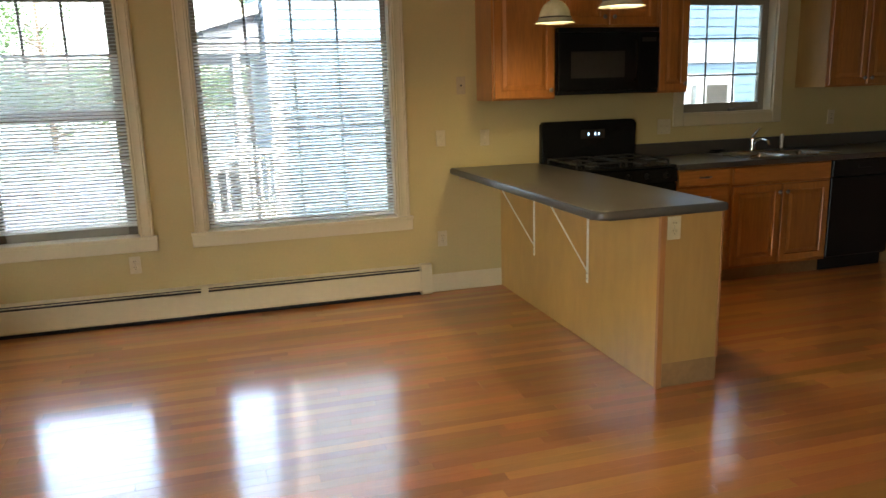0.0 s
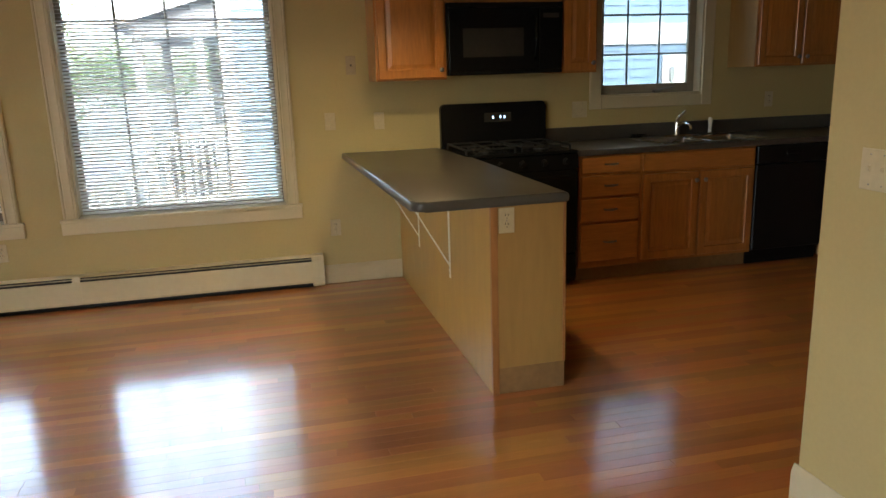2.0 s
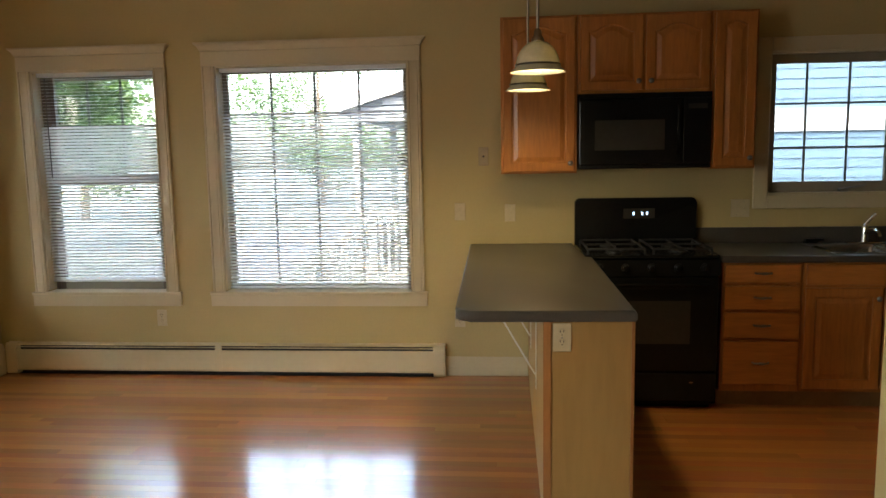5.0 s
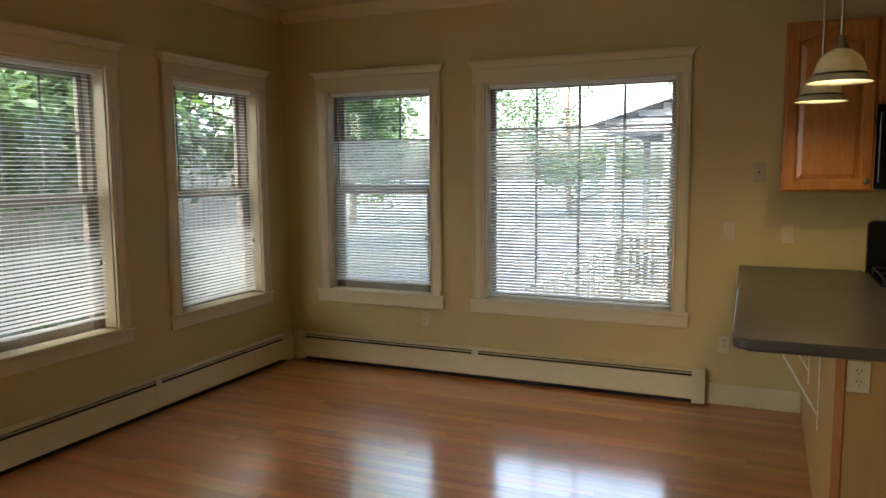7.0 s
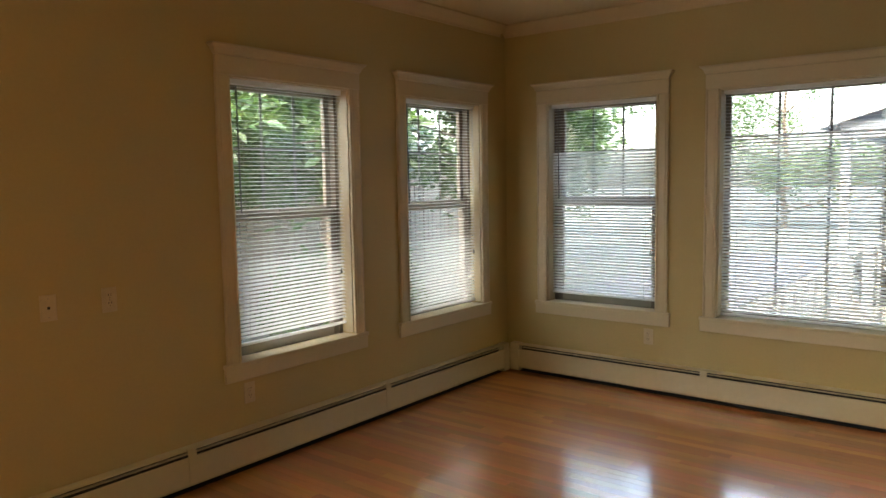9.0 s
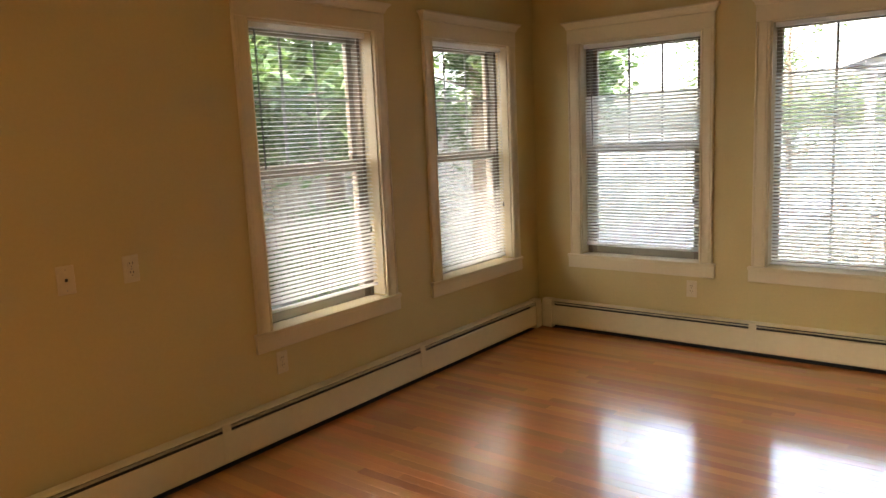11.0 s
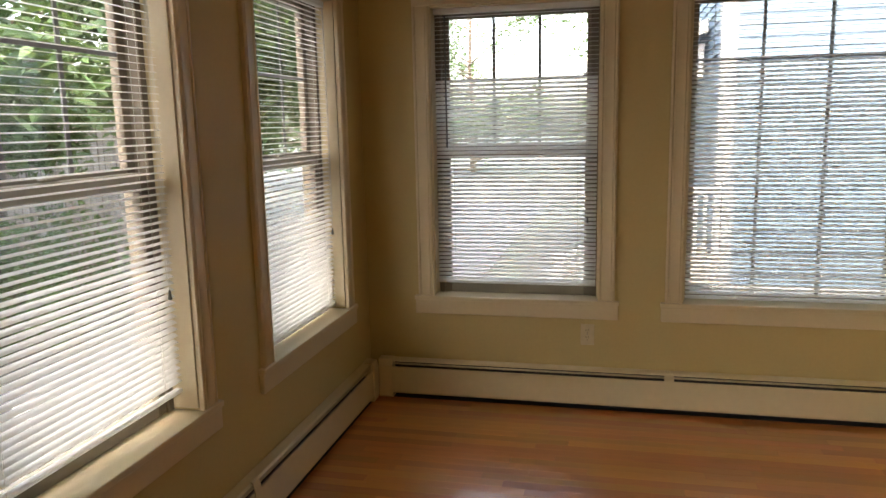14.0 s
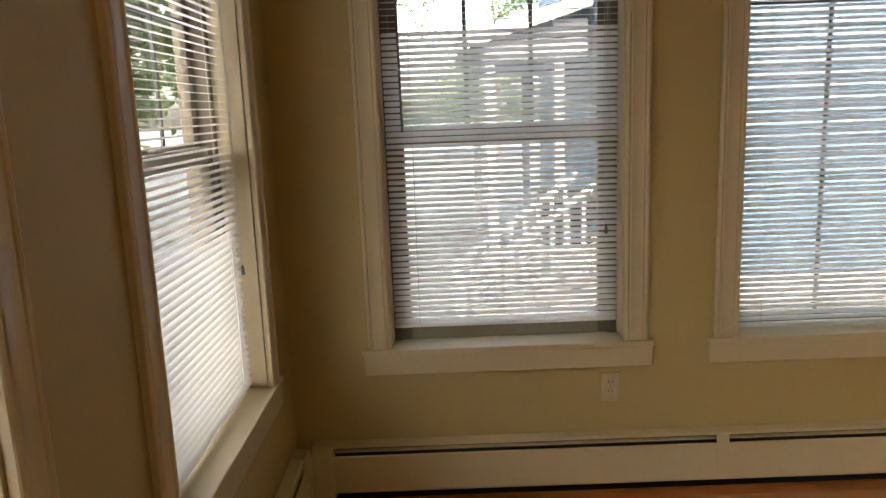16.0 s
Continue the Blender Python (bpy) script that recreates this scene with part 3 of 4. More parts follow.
    for z in (0.39, 0.42):
        part("screw", rod((2.1167, y, z), (2.1145, y, z), 0.005, 8), NICKEL, b)
    return b


shelf_bracket(3.70)
shelf_bracket(4.468)


# ---- wall plates ----
def wall_plate(frame_m, x, z, style, label, w=0.072, h=0.116, m=None):
    """A plate on the room face of a wall (local y = 0, the room at negative y)."""
    p = thing("wall_plate", (x, 0, z - h / 2), label, "outlet" if style == "duplex" else "wall plate", frame_m=frame_m)
    m = m or PLATE
    part("plate", box(x - w / 2, x + w / 2, -0.006, -0.0005, z - h / 2, z + h / 2, 0.0025), m, p)
    if style == "duplex":
        for s in (-1, 1):
            bm = lathe([(0.0165, 0), (0.0165, 0.002), (0.015, 0.0028)], (0, 0, 0), 14)
            bmesh.ops.rotate(bm, verts=bm.verts, cent=(0, 0, 0), matrix=Matrix.Rotation(radians(90), 3, "X"))
            bmesh.ops.translate(bm, verts=bm.verts, vec=(x, -0.0062, z + s * 0.0195))
            r = part("receptacle", bm, m, p)
            for dx in (-0.0065, 0.0065):
                part("slot", box(x + dx - 0.0014, x + dx + 0.0014, -0.0095, -0.0088, z + s * 0.0195 + 0.001, z + s * 0.0195 + 0.010), DARK, r)
            part("slot", box(x - 0.002, x + 0.002, -0.0095, -0.0088, z + s * 0.0195 - 0.010, z + s * 0.0195 - 0.006), DARK, r)
        part("screw", box(x - 0.0025, x + 0.0025, -0.0075, -0.0061, z - 0.0025, z + 0.0025, 0.0005), NICKEL, p)
    elif style == "jack":
        part("jack", box(x - 0.006, x + 0.006, -0.009, -0.0061, z - 0.006, z + 0.006, 0.001), DARK, p)
        for s in (-1, 1):
            part("screw", box(x - 0.002, x + 0.002, -0.0075, -0.0061, z + s * 0.042 - 0.002, z + s * 0.042 + 0.002), NICKEL, p)
    else:
        n = 2 if style == "switch2" else 1
        for k in range(n):
            cx = x + (k - (n - 1) / 2) * 0.046
            part("toggle_frame", box(cx - 0.006, cx + 0.006, -0.0075, -0.0061, z - 0.013, z + 0.013), m, p)
            t = prism([(-0.0076, z - 0.006), (-0.0165, z + 0.006), (-0.0165, z + 0.011), (-0.0076, z + 0.008)], "x", cx - 0.0035, cx + 0.0035)
            part("toggle", t, PLATE, p)
            for s in (-1, 1):
                part("screw", box(cx - 0.002, cx + 0.002, -0.0075, -0.0061, z + s * 0.042 - 0.002, z + s * 0.042 + 0.002), NICKEL, p)
    return p


wall_plate(NORTH, 1.829, 1.50, "jack", "tan wall control plate beside the upper cabinet", 0.066, 0.122, PLATE_TAN)
wall_plate(NORTH, 1.668, 1.135, "switch", "ivory light switch on the tan wall")
wall_plate(NORTH, 2.003, 1.124, "switch", "ivory light switch above the worktop")
wall_plate(NORTH, 1.659, 0.402, "duplex", "ivory duplex outlet low on the wall")
wall_plate(NORTH, -0.456, 0.404, "duplex", "ivory duplex outlet between window and heater")
wall_plate(NORTH, 3.492, 1.139, "switch2", "ivory double plate beside the kitchen window", 0.118)
wall_plate(NORTH, 5.092, 1.154, "duplex", "ivory outlet above the kitchen worktop")
wall_plate(WEST, 1.472, 1.035, "jack", "ivory cable jack plate on the tan wall")
wall_plate(WEST, 1.746, 1.034, "duplex", "ivory duplex outlet on the tan wall")
wall_plate(WEST, 2.506, 0.411, "duplex", "ivory duplex outlet under the sash window")
wall_plate(Matrix.Translation((0, 2.968, 0)), 2.190, 0.810, "duplex", "ivory duplex outlet on the peninsula's end panel", 0.072, 0.112)
PART = pose(PX, 0, 0, 0, 0, -90)  # west face of the partition
wall_plate(PART, -1.672, 1.143, "switch2", "white double light switch on the partition wall", 0.116)
wall_plate(PART, -1.235, 0.47, "duplex", "white duplex outlet low on the partition wall")
TY, TZ = 1.470, 1.512
th = thing("thermostat", (PX, TY, TZ - 0.045), "round putty-grey thermostat with a silver dial on the partition wall", "thermostat")
for nm, prof, m in (("base", [(0.046, 0), (0.046, 0.006), (0.043, 0.009)], PLASTIC_G), ("ring", [(0.041, 0.0095), (0.040, 0.016), (0.034, 0.024), (0.024, 0.027)], PLASTIC_G), ("dial", [(0.020, 0.0275), (0.020, 0.036), (0.017, 0.040), (0.008, 0.041)], STEEL)):
    bm = lathe(prof, (0, 0, 0), 28)
    bmesh.ops.rotate(bm, verts=bm.verts, cent=(0, 0, 0), matrix=Matrix.Rotation(radians(-90), 3, "Y"))
    bmesh.ops.translate(bm, verts=bm.verts, vec=(PX - 0.0005, TY, TZ))
    part(nm, bm, m, th, smooth=True)
# square alarm with louvres beside it
al = thing("gas_alarm", (PX, 1.313, 1.464), "square white plastic gas alarm with dark louvres on the partition wall", "alarm")
part("case", box(PX - 0.034, PX - 0.0005, 1.263, 1.363, 1.466, 1.546, 0.006, seg=2), PLASTIC_W, al)
for k in range(5):
    part("louvre", box(PX - 0.0350, PX - 0.0335, 1.283, 1.296, 1.486 + k * 0.0105, 1.4895 + k * 0.0105), DARK, al)
part("test_button", box(PX - 0.0365, PX - 0.0335, 1.324, 1.344, 1.523, 1.529, 0.001), SCREEN, al)
for k in range(6):
    part("print_mark", box(PX - 0.0344, PX - 0.0338, 1.314 + k * 0.0065, 1.317 + k * 0.0065, 1.535, 1.5375), SCREEN, al)
part("plug", box(PX - 0.030, PX - 0.010, 1.322, 1.346, 1.4605, 1.467, 0.001), DARK, al)


# ---- kitchen cabinets ----
def arch_line(x0, x1, z1, arch):
    """The upper edge of a door's panel, as a function of 0 to 1 across it."""
    rise = min(0.045, 0.16 * (x1 - x0)) if arch else 0.0
    return lambda u: z1 - rise + rise * math.sin(math.pi * min(1, max(0, (u - 0.12) / 0.76))) ** 0.8


def raised_door(x0, x1, z0, z1, y, arch=False):
    """The frame of a raised-panel door, one ring, and its panel; back at y, front towards negative y."""
    t, r, n = 0.019, 0.055, 12
    px0, px1, pz0, pz1 = x0 + r, x1 - r, z0 + r, z1 - r
    upper = arch_line(px0, px1, pz1, arch)
    bm = bmesh.new()

    def ring(kind, dy, e=0.0):
        if kind == "out":
            pts = [(x0 + e, z0 + e), (x1 - e, z0 + e)] + [(x1 - e - (x1 - x0 - 2 * e) * i / n, z1 - e) for i in range(n + 1)]
        else:
            pts = [(px0 - e, pz0 - e), (px1 + e, pz0 - e)] + [(px1 + e - (px1 - px0 + 2 * e) * i / n, upper(1 - i / n) + e) for i in range(n + 1)]
        return [bm.verts.new((a, y - t + dy, b)) for a, b in pts]

    loops = [ring("out", t), ring("out", 0.004), ring("out", 0, 0.004), ring("in", 0, 0.004), ring("in", 0.004), ring("in", t)]
    for a, b in zip(loops, loops[1:] + loops[:1]):
        for i in range(len(a)):
            bm.faces.new((a[i], a[(i + 1) % len(a)], b[(i + 1) % len(a)], b[i]))
    panel = bmesh.new()
    rings = []
    for inset, depth in ((-0.003, 0.0175), (-0.003, 0.010), (0.010, 0.010), (0.034, 0.002), (0.036, 0.002)):
        loop = [panel.verts.new((px0 + inset, y - t + depth, pz0 + inset)), panel.verts.new((px1 - inset, y - t + depth, pz0 + inset))]
        for i in range(n, -1, -1):
            loop.append(panel.verts.new((px0 + inset + (px1 - px0 - 2 * inset) * i / n, y - t + depth, upper(i / n) - inset)))
        rings.append(loop)
    for a, b in zip(rings, rings[1:]):
        for i in range(len(a)):
            panel.faces.new((a[i], a[(i + 1) % len(a)], b[(i + 1) % len(a)], b[i]))
    panel.faces.new(rings[-1])
    panel.faces.new(rings[0][::-1])
    return bm, panel


def knob(x, z, y, parent):
    bm = lathe([(0.006, 0.0), (0.006, 0.010), (0.015, 0.016), (0.016, 0.020), (0.011, 0.026), (0.003, 0.028)], (0, 0, 0), 16)
    bmesh.ops.rotate(bm, verts=bm.verts, cent=(0, 0, 0), matrix=Matrix.Rotation(radians(90), 3, "X"))
    bmesh.ops.translate(bm, verts=bm.verts, vec=(x, y, z))
    part("knob", bm, NICKEL, parent, "round pewter knob", True)


def pull(x, z, y, parent):
    bm = pipe([(x - 0.045, y, z), (x - 0.040, y - 0.018, z), (x - 0.02, y - 0.024, z), (x, y - 0.026, z), (x + 0.02, y - 0.024, z), (x + 0.040, y - 0.018, z), (x + 0.045, y, z)], 0.0055, 8)
    box(x - 0.018, x + 0.018, y - 0.031, y - 0.022, z - 0.008, z + 0.008, 0.004, bm)
    part("pull", bm, NICKEL, parent, "pewter bar pull", True)


def cabinet(name, x0, x1, z0, z1, y0, y1, doors, label, kick=False, side=None):
    """Carcass from y1 (wall) to y0 (face); doors: (x0, x1, z0, z1, style, knob side)."""
    c = thing(name, ((x0 + x1) / 2, (y0 + y1) / 2, 0 if kick else z0), label, "cabinet")
    part("body", box(x0 + 0.0005, x1 - 0.0005, y0 + 0.0005, y1, z0, z1, 0.001), OAK, c)
    if side == "left":
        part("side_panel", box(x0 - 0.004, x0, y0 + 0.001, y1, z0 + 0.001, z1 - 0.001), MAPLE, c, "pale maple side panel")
    if kick:
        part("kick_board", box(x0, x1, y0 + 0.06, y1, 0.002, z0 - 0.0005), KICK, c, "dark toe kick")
    for a, b, za, zb, style, ks in doors:
        if style == "drawer":
            bm = box(a, b, y0 - 0.019, y0, za, zb, 0.006, seg=2)
            d = part("drawer_front", bm, OAK_H, c)
            if ks:
                pull((a + b) / 2, (za + zb) / 2 + 0.004, y0 - 0.0185, d)
        else:
            door_frame, panel = raised_door(a, b, za, zb, y0, style == "arch")
            d = part("door", door_frame, OAK, c)
            part("panel", panel, OAK, d)
            if ks:
                kx = b - 0.028 if ks[0] == "r" else a + 0.028
                kz = za + 0.05 if ks[1] == "b" else zb - 0.06
                knob(kx, kz, y0 - 0.0185, d)
    return c


UF, LF = 4.78, 4.50   # faces of the upper and the base cabinets
UB, UT = 1.39, 2.335
cabinet("wall_cabinet", 1.947, 2.412, UB, UT, UF, NY - 0.001, [(1.962, 2.398, UB + 0.012, UT - 0.012, "arch", "rb")], "honey oak wall cabinet with one arched door over the peninsula")
cabinet("wall_cabinet", 2.413, 3.207, 1.868, UT, UF, NY - 0.001, [(2.428, 2.800, 1.885, UT - 0.012, "arch", "rb"), (2.818, 3.190, 1.885, UT - 0.012, "arch", "lb")], "short honey oak wall cabinet with two arched doors over the microwave")
cabinet("wall_cabinet", 3.208, 3.470, UB + 0.015, UT, UF, NY - 0.001, [(3.222, 3.458, UB + 0.028, UT - 0.012, "arch", "rb")], "narrow honey oak wall cabinet beside the kitchen window")
cabinet("wall_cabinet", 4.712, 5.47, UB + 0.015, UT, UF, NY - 0.001, [(4.728, 5.085, UB + 0.028, UT - 0.012, "arch", "rb"), (5.098, 5.455, UB + 0.028, UT - 0.012, "arch", "lb")], "honey oak wall cabinet with two arched doors and a pale side", side="left")

x0 = 3.222
cabinet("base_cabinet", x0, 3.672, 0.105, 0.872, LF, NY - 0.001,
        [(x0 + 0.012, 3.660, 0.752, 0.862, "drawer", "p"), (x0 + 0.012, 3.660, 0.595, 0.735, "drawer", "p"), (x0 + 0.012, 3.660, 0.425, 0.578, "drawer", "p"), (x0 + 0.012, 3.660, 0.150, 0.408, "drawer", "p")],
        "honey oak base cabinet with four drawers", True)
cabinet("base_cabinet", 3.673, 4.563, 0.105, 0.872, LF, NY - 0.001,
        [(3.690, 4.548, 0.740, 0.862, "drawer", ""), (3.690, 4.112, 0.128, 0.722, "square", "rt"), (4.124, 4.548, 0.128, 0.722, "square", "lt")],
        "honey oak sink base with two raised-panel doors", True)
# run along the east wall, turned by a quarter
E_FACE = 5.17
ec = thing("base_cabinet", (5.46, 3.4, 0), "honey oak base cabinet run along the east wall", "cabinet")
part("body", box(E_FACE, EX - 0.001, 2.4, LF - 0.001, 0.105, 0.872), OAK, ec)
part("corner_filler", box(E_FACE, EX - 0.001, LF, NY - 0.001, 0.105, 0.872), OAK, ec)
part("kick_board", box(E_FACE + 0.06, EX - 0.001, 2.4, NY - 0.001, 0.002, 0.1045), KICK, ec)
for k in range(4):
    b0 = 4.44 - k * 0.5
    for za, zb, st in ((0.128, 0.71, "d"), (0.73, 0.862, "w")):
        pieces = raised_door(-b0, -b0 + 0.46, za, zb, 0) if st == "d" else (box(-b0, -b0 + 0.46, -0.019, 0, za, zb, 0.006),)
        for bm in pieces:
            bmesh.ops.rotate(bm, verts=bm.verts, cent=(0, 0, 0), matrix=Matrix.Rotation(radians(-90), 3, "Z"))
            bmesh.ops.translate(bm, verts=bm.verts, vec=(E_FACE, 0, 0))
        d = part("door" if st == "d" else "drawer_front", pieces[0], OAK, ec)
        if st == "d":
            part("panel", pieces[1], OAK, d)

# ---- kitchen worktop with sink ----
kt = thing("kitchen_worktop", (4.4, 4.8, 0.873), "dark speckled laminate worktop with backsplash lip", "worktop")
FRONT = LF - 0.045
SX0, SX1, SY0, SY1 = 3.86, 4.66, 4.545, 4.985
def strip(a, b, c, d, r=0.008):
    bm = box(a, b, c, d, 0.8735, 0.914)
    es = [e for e in bm.edges if all(abs(v.co.y - c) < 1e-6 for v in e.verts) and abs(e.verts[0].co.z - e.verts[1].co.z) < 1e-6]
    if r:
        bmesh.ops.bevel(bm, geom=es, offset=r, segments=3, profile=0.5, affect="EDGES")
    return bm
part("slab", strip(3.210, SX0, FRONT, NY - 0.001), COUNTER, kt)
part("slab", strip(SX0, SX1, FRONT, SY0), COUNTER, kt)
part("slab", strip(SX0, SX1, SY1, NY - 0.001, 0), COUNTER, kt)
part("slab", strip(SX1, EX - 0.001, FRONT, NY - 0.001), COUNTER, kt)
part("slab", box(E_FACE - 0.04, EX - 0.001, 2.4, FRONT - 0.0005, 0.8735, 0.914, 0.006), COUNTER, kt)
part("backsplash", box(3.210, EX - 0.001, NY - 0.020, NY - 0.001, 0.9142, 1.015, 0.004), COUNTER, kt)
part("backsplash", box(EX - 0.020, EX - 0.001, 2.4, NY - 0.0205, 0.9142, 1.015, 0.004), COUNTER, kt)

sink = thing("sink", (4.26, 4.77, 0.80), "stainless steel double-bowl sink set in the worktop", "sink")
def bowl(a, b, c, d, depth):
    """A drawn bowl with rounded corners and a bottom."""
    bm = bmesh.new()
    loops = []
    for ins, z in ((0.0, 0.9175), (0.008, 0.912), (0.016, 0.90), (0.024, 0.914 - depth + 0.02), (0.05, 0.914 - depth)):
        r, pts = 0.05, []
        for cx, cy, s in ((b - r, d - r, 0), (a + r, d - r, 90), (a + r, c + r, 180), (b - r, c + r, 270)):
            for k in range(5):
                an = radians(s + 22.5 * k)
                pts.append(bm.verts.new((cx + (r - min(ins, 0.045)) * math.cos(an) - 0, cy + (r - min(ins, 0.045)) * math.sin(an), z)))
        loops.append(pts)
    for p, q in zip(loops, loops[1:]):
        for i in range(20):
            bm.faces.new((p[i], p[(i + 1) % 20], q[(i + 1) % 20], q[i]))
    bm.faces.new(loops[-1])
    return bm
rim = box(SX0 - 0.012, SX0 + 0.028, SY0 - 0.012, SY1 + 0.012, 0.9143, 0.9185, 0.0015)
box(SX1 - 0.028, SX1 + 0.012, SY0 - 0.012, SY1 + 0.012, 0.9143, 0.9185, 0.0015, rim)
box(SX0 + 0.028, SX1 - 0.028, SY0 - 0.012, SY0 + 0.026, 0.9143, 0.9185, 0.0015, rim)
box(SX0 + 0.028, SX1 - 0.028, SY1 - 0.075, SY1 + 0.012, 0.9143, 0.9185, 0.0015, rim)
box(4.245, 4.275, SY0 + 0.026, SY1 - 0.075, 0.9143, 0.9185, 0.0015, rim)
part("rim", rim, STEEL, sink)
part("bowl", bowl(SX0 + 0.026, 4.247, SY0 + 0.024, SY1 - 0.073, 0.17), STEEL, sink, smooth=True)
part("bowl", bowl(4.273, SX1 - 0.026, SY0 + 0.024, SY1 - 0.073, 0.17), STEEL, sink, smooth=True)
fc = thing("faucet", (4.21, 4.955, 0.9187), "chrome single-lever kitchen faucet behind the sink", "faucet")
part("base_plate", box(4.10, 4.32, 4.93, 4.98, 0.9187, 0.930, 0.005), CHROME, fc)
part("body", lathe([(0.024, 0.930), (0.022, 0.97), (0.020, 1.02), (0.018, 1.035), (0.008, 1.045)], (4.21, 4.955, 0), 20), CHROME, fc, smooth=True)
part("spout", pipe([(4.21, 4.94, 0.985), (4.21, 4.90, 1.012), (4.21, 4.84, 1.022), (4.21, 4.78, 1.008), (4.21, 4.765, 0.985)], 0.011, 12), CHROME, fc, smooth=True)
part("lever", pipe([(4.21, 4.955, 1.04), (4.235, 4.945, 1.075), (4.262, 4.935, 1.105)], 0.008, 10), CHROME, fc, smooth=True)
so = thing("side_sprayer", (4.49, 4.955, 0.9187), "white side sprayer standing behind the sink", "sprayer")
part("collar", lathe([(0.02, 0.9187), (0.02, 0.93), (0.014, 0.936)], (4.49, 4.955, 0), 16), CHROME, so, smooth=True)
part("sprayer_head", lathe([(0.013, 0.936), (0.012, 0.97), (0.015, 1.0), (0.017, 1.03), (0.010, 1.045)], (4.49, 4.955, 0), 16), PLASTIC_W, so, smooth=True)
dish = thing("scrub_brush", (3.93, 5.02, 0.915), "dark scrub brush lying beside the sink", "brush")
part("bristles", box(3.87, 3.95, 4.995, 5.035, 0.9155, 0.932, 0.004), BLACK_MATT, dish)
part("grip", box(3.875, 3.99, 5.0, 5.03, 0.9325, 0.945, 0.005), BLACK_MATT, dish)

# ---- gas range ----
rg = thing("gas_range", (2.82, 4.75, 0), "black free-standing gas range with a tall backguard", "stove")
RX0, RX1, RF = 2.425, 3.200, 4.455
part("body", box(RX0, RX1, RF + 0.03, NY - 0.03, 0.03, 0.895, 0.003), BLACK, rg)
part("cooktop", box(RX0, RX1, RF + 0.012, NY - 0.075, 0.896, 0.918, 0.006), BLACK, rg)
gc = [(math.cos(radians(a)), math.sin(radians(a))) for a in range(0, 91, 15)]
bg = prism([(RX0, 0.9), (RX1, 0.9)] + [(RX1 - 0.035 + 0.035 * c, 1.183 + 0.035 * s) for c, s in gc] + [(RX0 + 0.035 - 0.035 * c, 1.183 + 0.035 * s) for c, s in gc[::-1]], "y", NY - 0.078, NY - 0.02)
bmesh.ops.bevel(bg, geom=[e for e in bg.edges if all(abs(v.co.y - NY + 0.078) < 1e-5 for v in e.verts) and max(v.co.z for v in e.verts) > 0.91], offset=0.012, segments=3, profile=0.5, affect="EDGES")
guard = part("backguard", bg, BLACK, rg, smooth=True)
part("clock_window", box(2.735, 2.935, NY - 0.0805, NY - 0.0785, 1.085, 1.15, 0.0005), OVEN_GLASS, guard)
for k, xx in enumerate((2.795, 2.835, 2.850, 2.880)):
    if k in (0, 2, 3):
        part("digit", box(xx, xx + 0.010, NY - 0.0815, NY - 0.081, 1.108, 1.127), DISPLAY, guard)
part("control_panel", prism([(RF + 0.029, 0.80), (RF - 0.004, 0.80), (RF + 0.008, 0.892), (RF + 0.029, 0.895)], "x", RX0, RX1), BLACK, rg)
for k in range(5):
    x = RX0 + 0.09 + k * 0.149
    bm = lathe([(0.024, 0), (0.023, 0.012), (0.017, 0.015), (0.016, 0.028), (0.012, 0.031)], (0, 0, 0), 18)
    bmesh.ops.rotate(bm, verts=bm.verts, cent=(0, 0, 0), matrix=Matrix.Rotation(radians(90), 3, "X"))
    bmesh.ops.translate(bm, verts=bm.verts, vec=(x, RF + 0.003, 0.848))
    part("control_knob", bm, BLACK_MATT, rg, smooth=True)
door = part("oven_door", box(RX0 + 0.008, RX1 - 0.008, RF - 0.008, RF + 0.029, 0.235, 0.795, 0.008, seg=2), BLACK, rg)
part("oven_window", box(2.59, 3.035, RF - 0.0095, RF - 0.0082, 0.40, 0.655, 0.0005), OVEN_GLASS, door, "smoked oven window")
part("oven_handle", pipe([(2.50, RF - 0.008, 0.752), (2.50, RF - 0.05, 0.757), (2.54, RF - 0.056, 0.757), (3.085, RF - 0.056, 0.757), (3.125, RF - 0.05, 0.757), (3.125, RF - 0.008, 0.752)], 0.0115, 10), BLACK, door, smooth=True)
part("drawer_front", box(RX0 + 0.008, RX1 - 0.008, RF - 0.004, RF + 0.029, 0.055, 0.225, 0.006), BLACK, rg)
part("badge", box(3.04, 3.06, RF - 0.0052, RF - 0.0042, 0.165, 0.172), STEEL, rg)
part("foot", box(RX0 + 0.03, RX1 - 0.03, RF + 0.06, RF + 0.10, 0.002, 0.03), BLACK_MATT, rg)
for cx in (2.62, 3.00):
    for cy in (4.62, 4.88):
        part("burner", lathe([(0.05, 0.918), (0.05, 0.926), (0.034, 0.928), (0.032, 0.938), (0.02, 0.941)], (cx, cy, 0), 18), IRON, rg, smooth=True)
    g = bmesh.new()
    for yy in (4.52, 4.75, 4.98):
        box(cx - 0.165, cx + 0.165, yy - 0.005, yy + 0.005, 0.944, 0.956, 0.002, g)
    for xx in (cx - 0.165, cx, cx + 0.165):
        box(xx - 0.005, xx + 0.005, 4.515, 4.985, 0.9435, 0.9555, 0.002, g)
    for xx in (cx - 0.165, cx + 0.165):
        for yy in (4.52, 4.98):
            box(xx - 0.006, xx + 0.006, yy - 0.006, yy + 0.006, 0.9182, 0.945, 0.001, g)
    part("grate", g, IRON, rg, "cast iron pan grate")

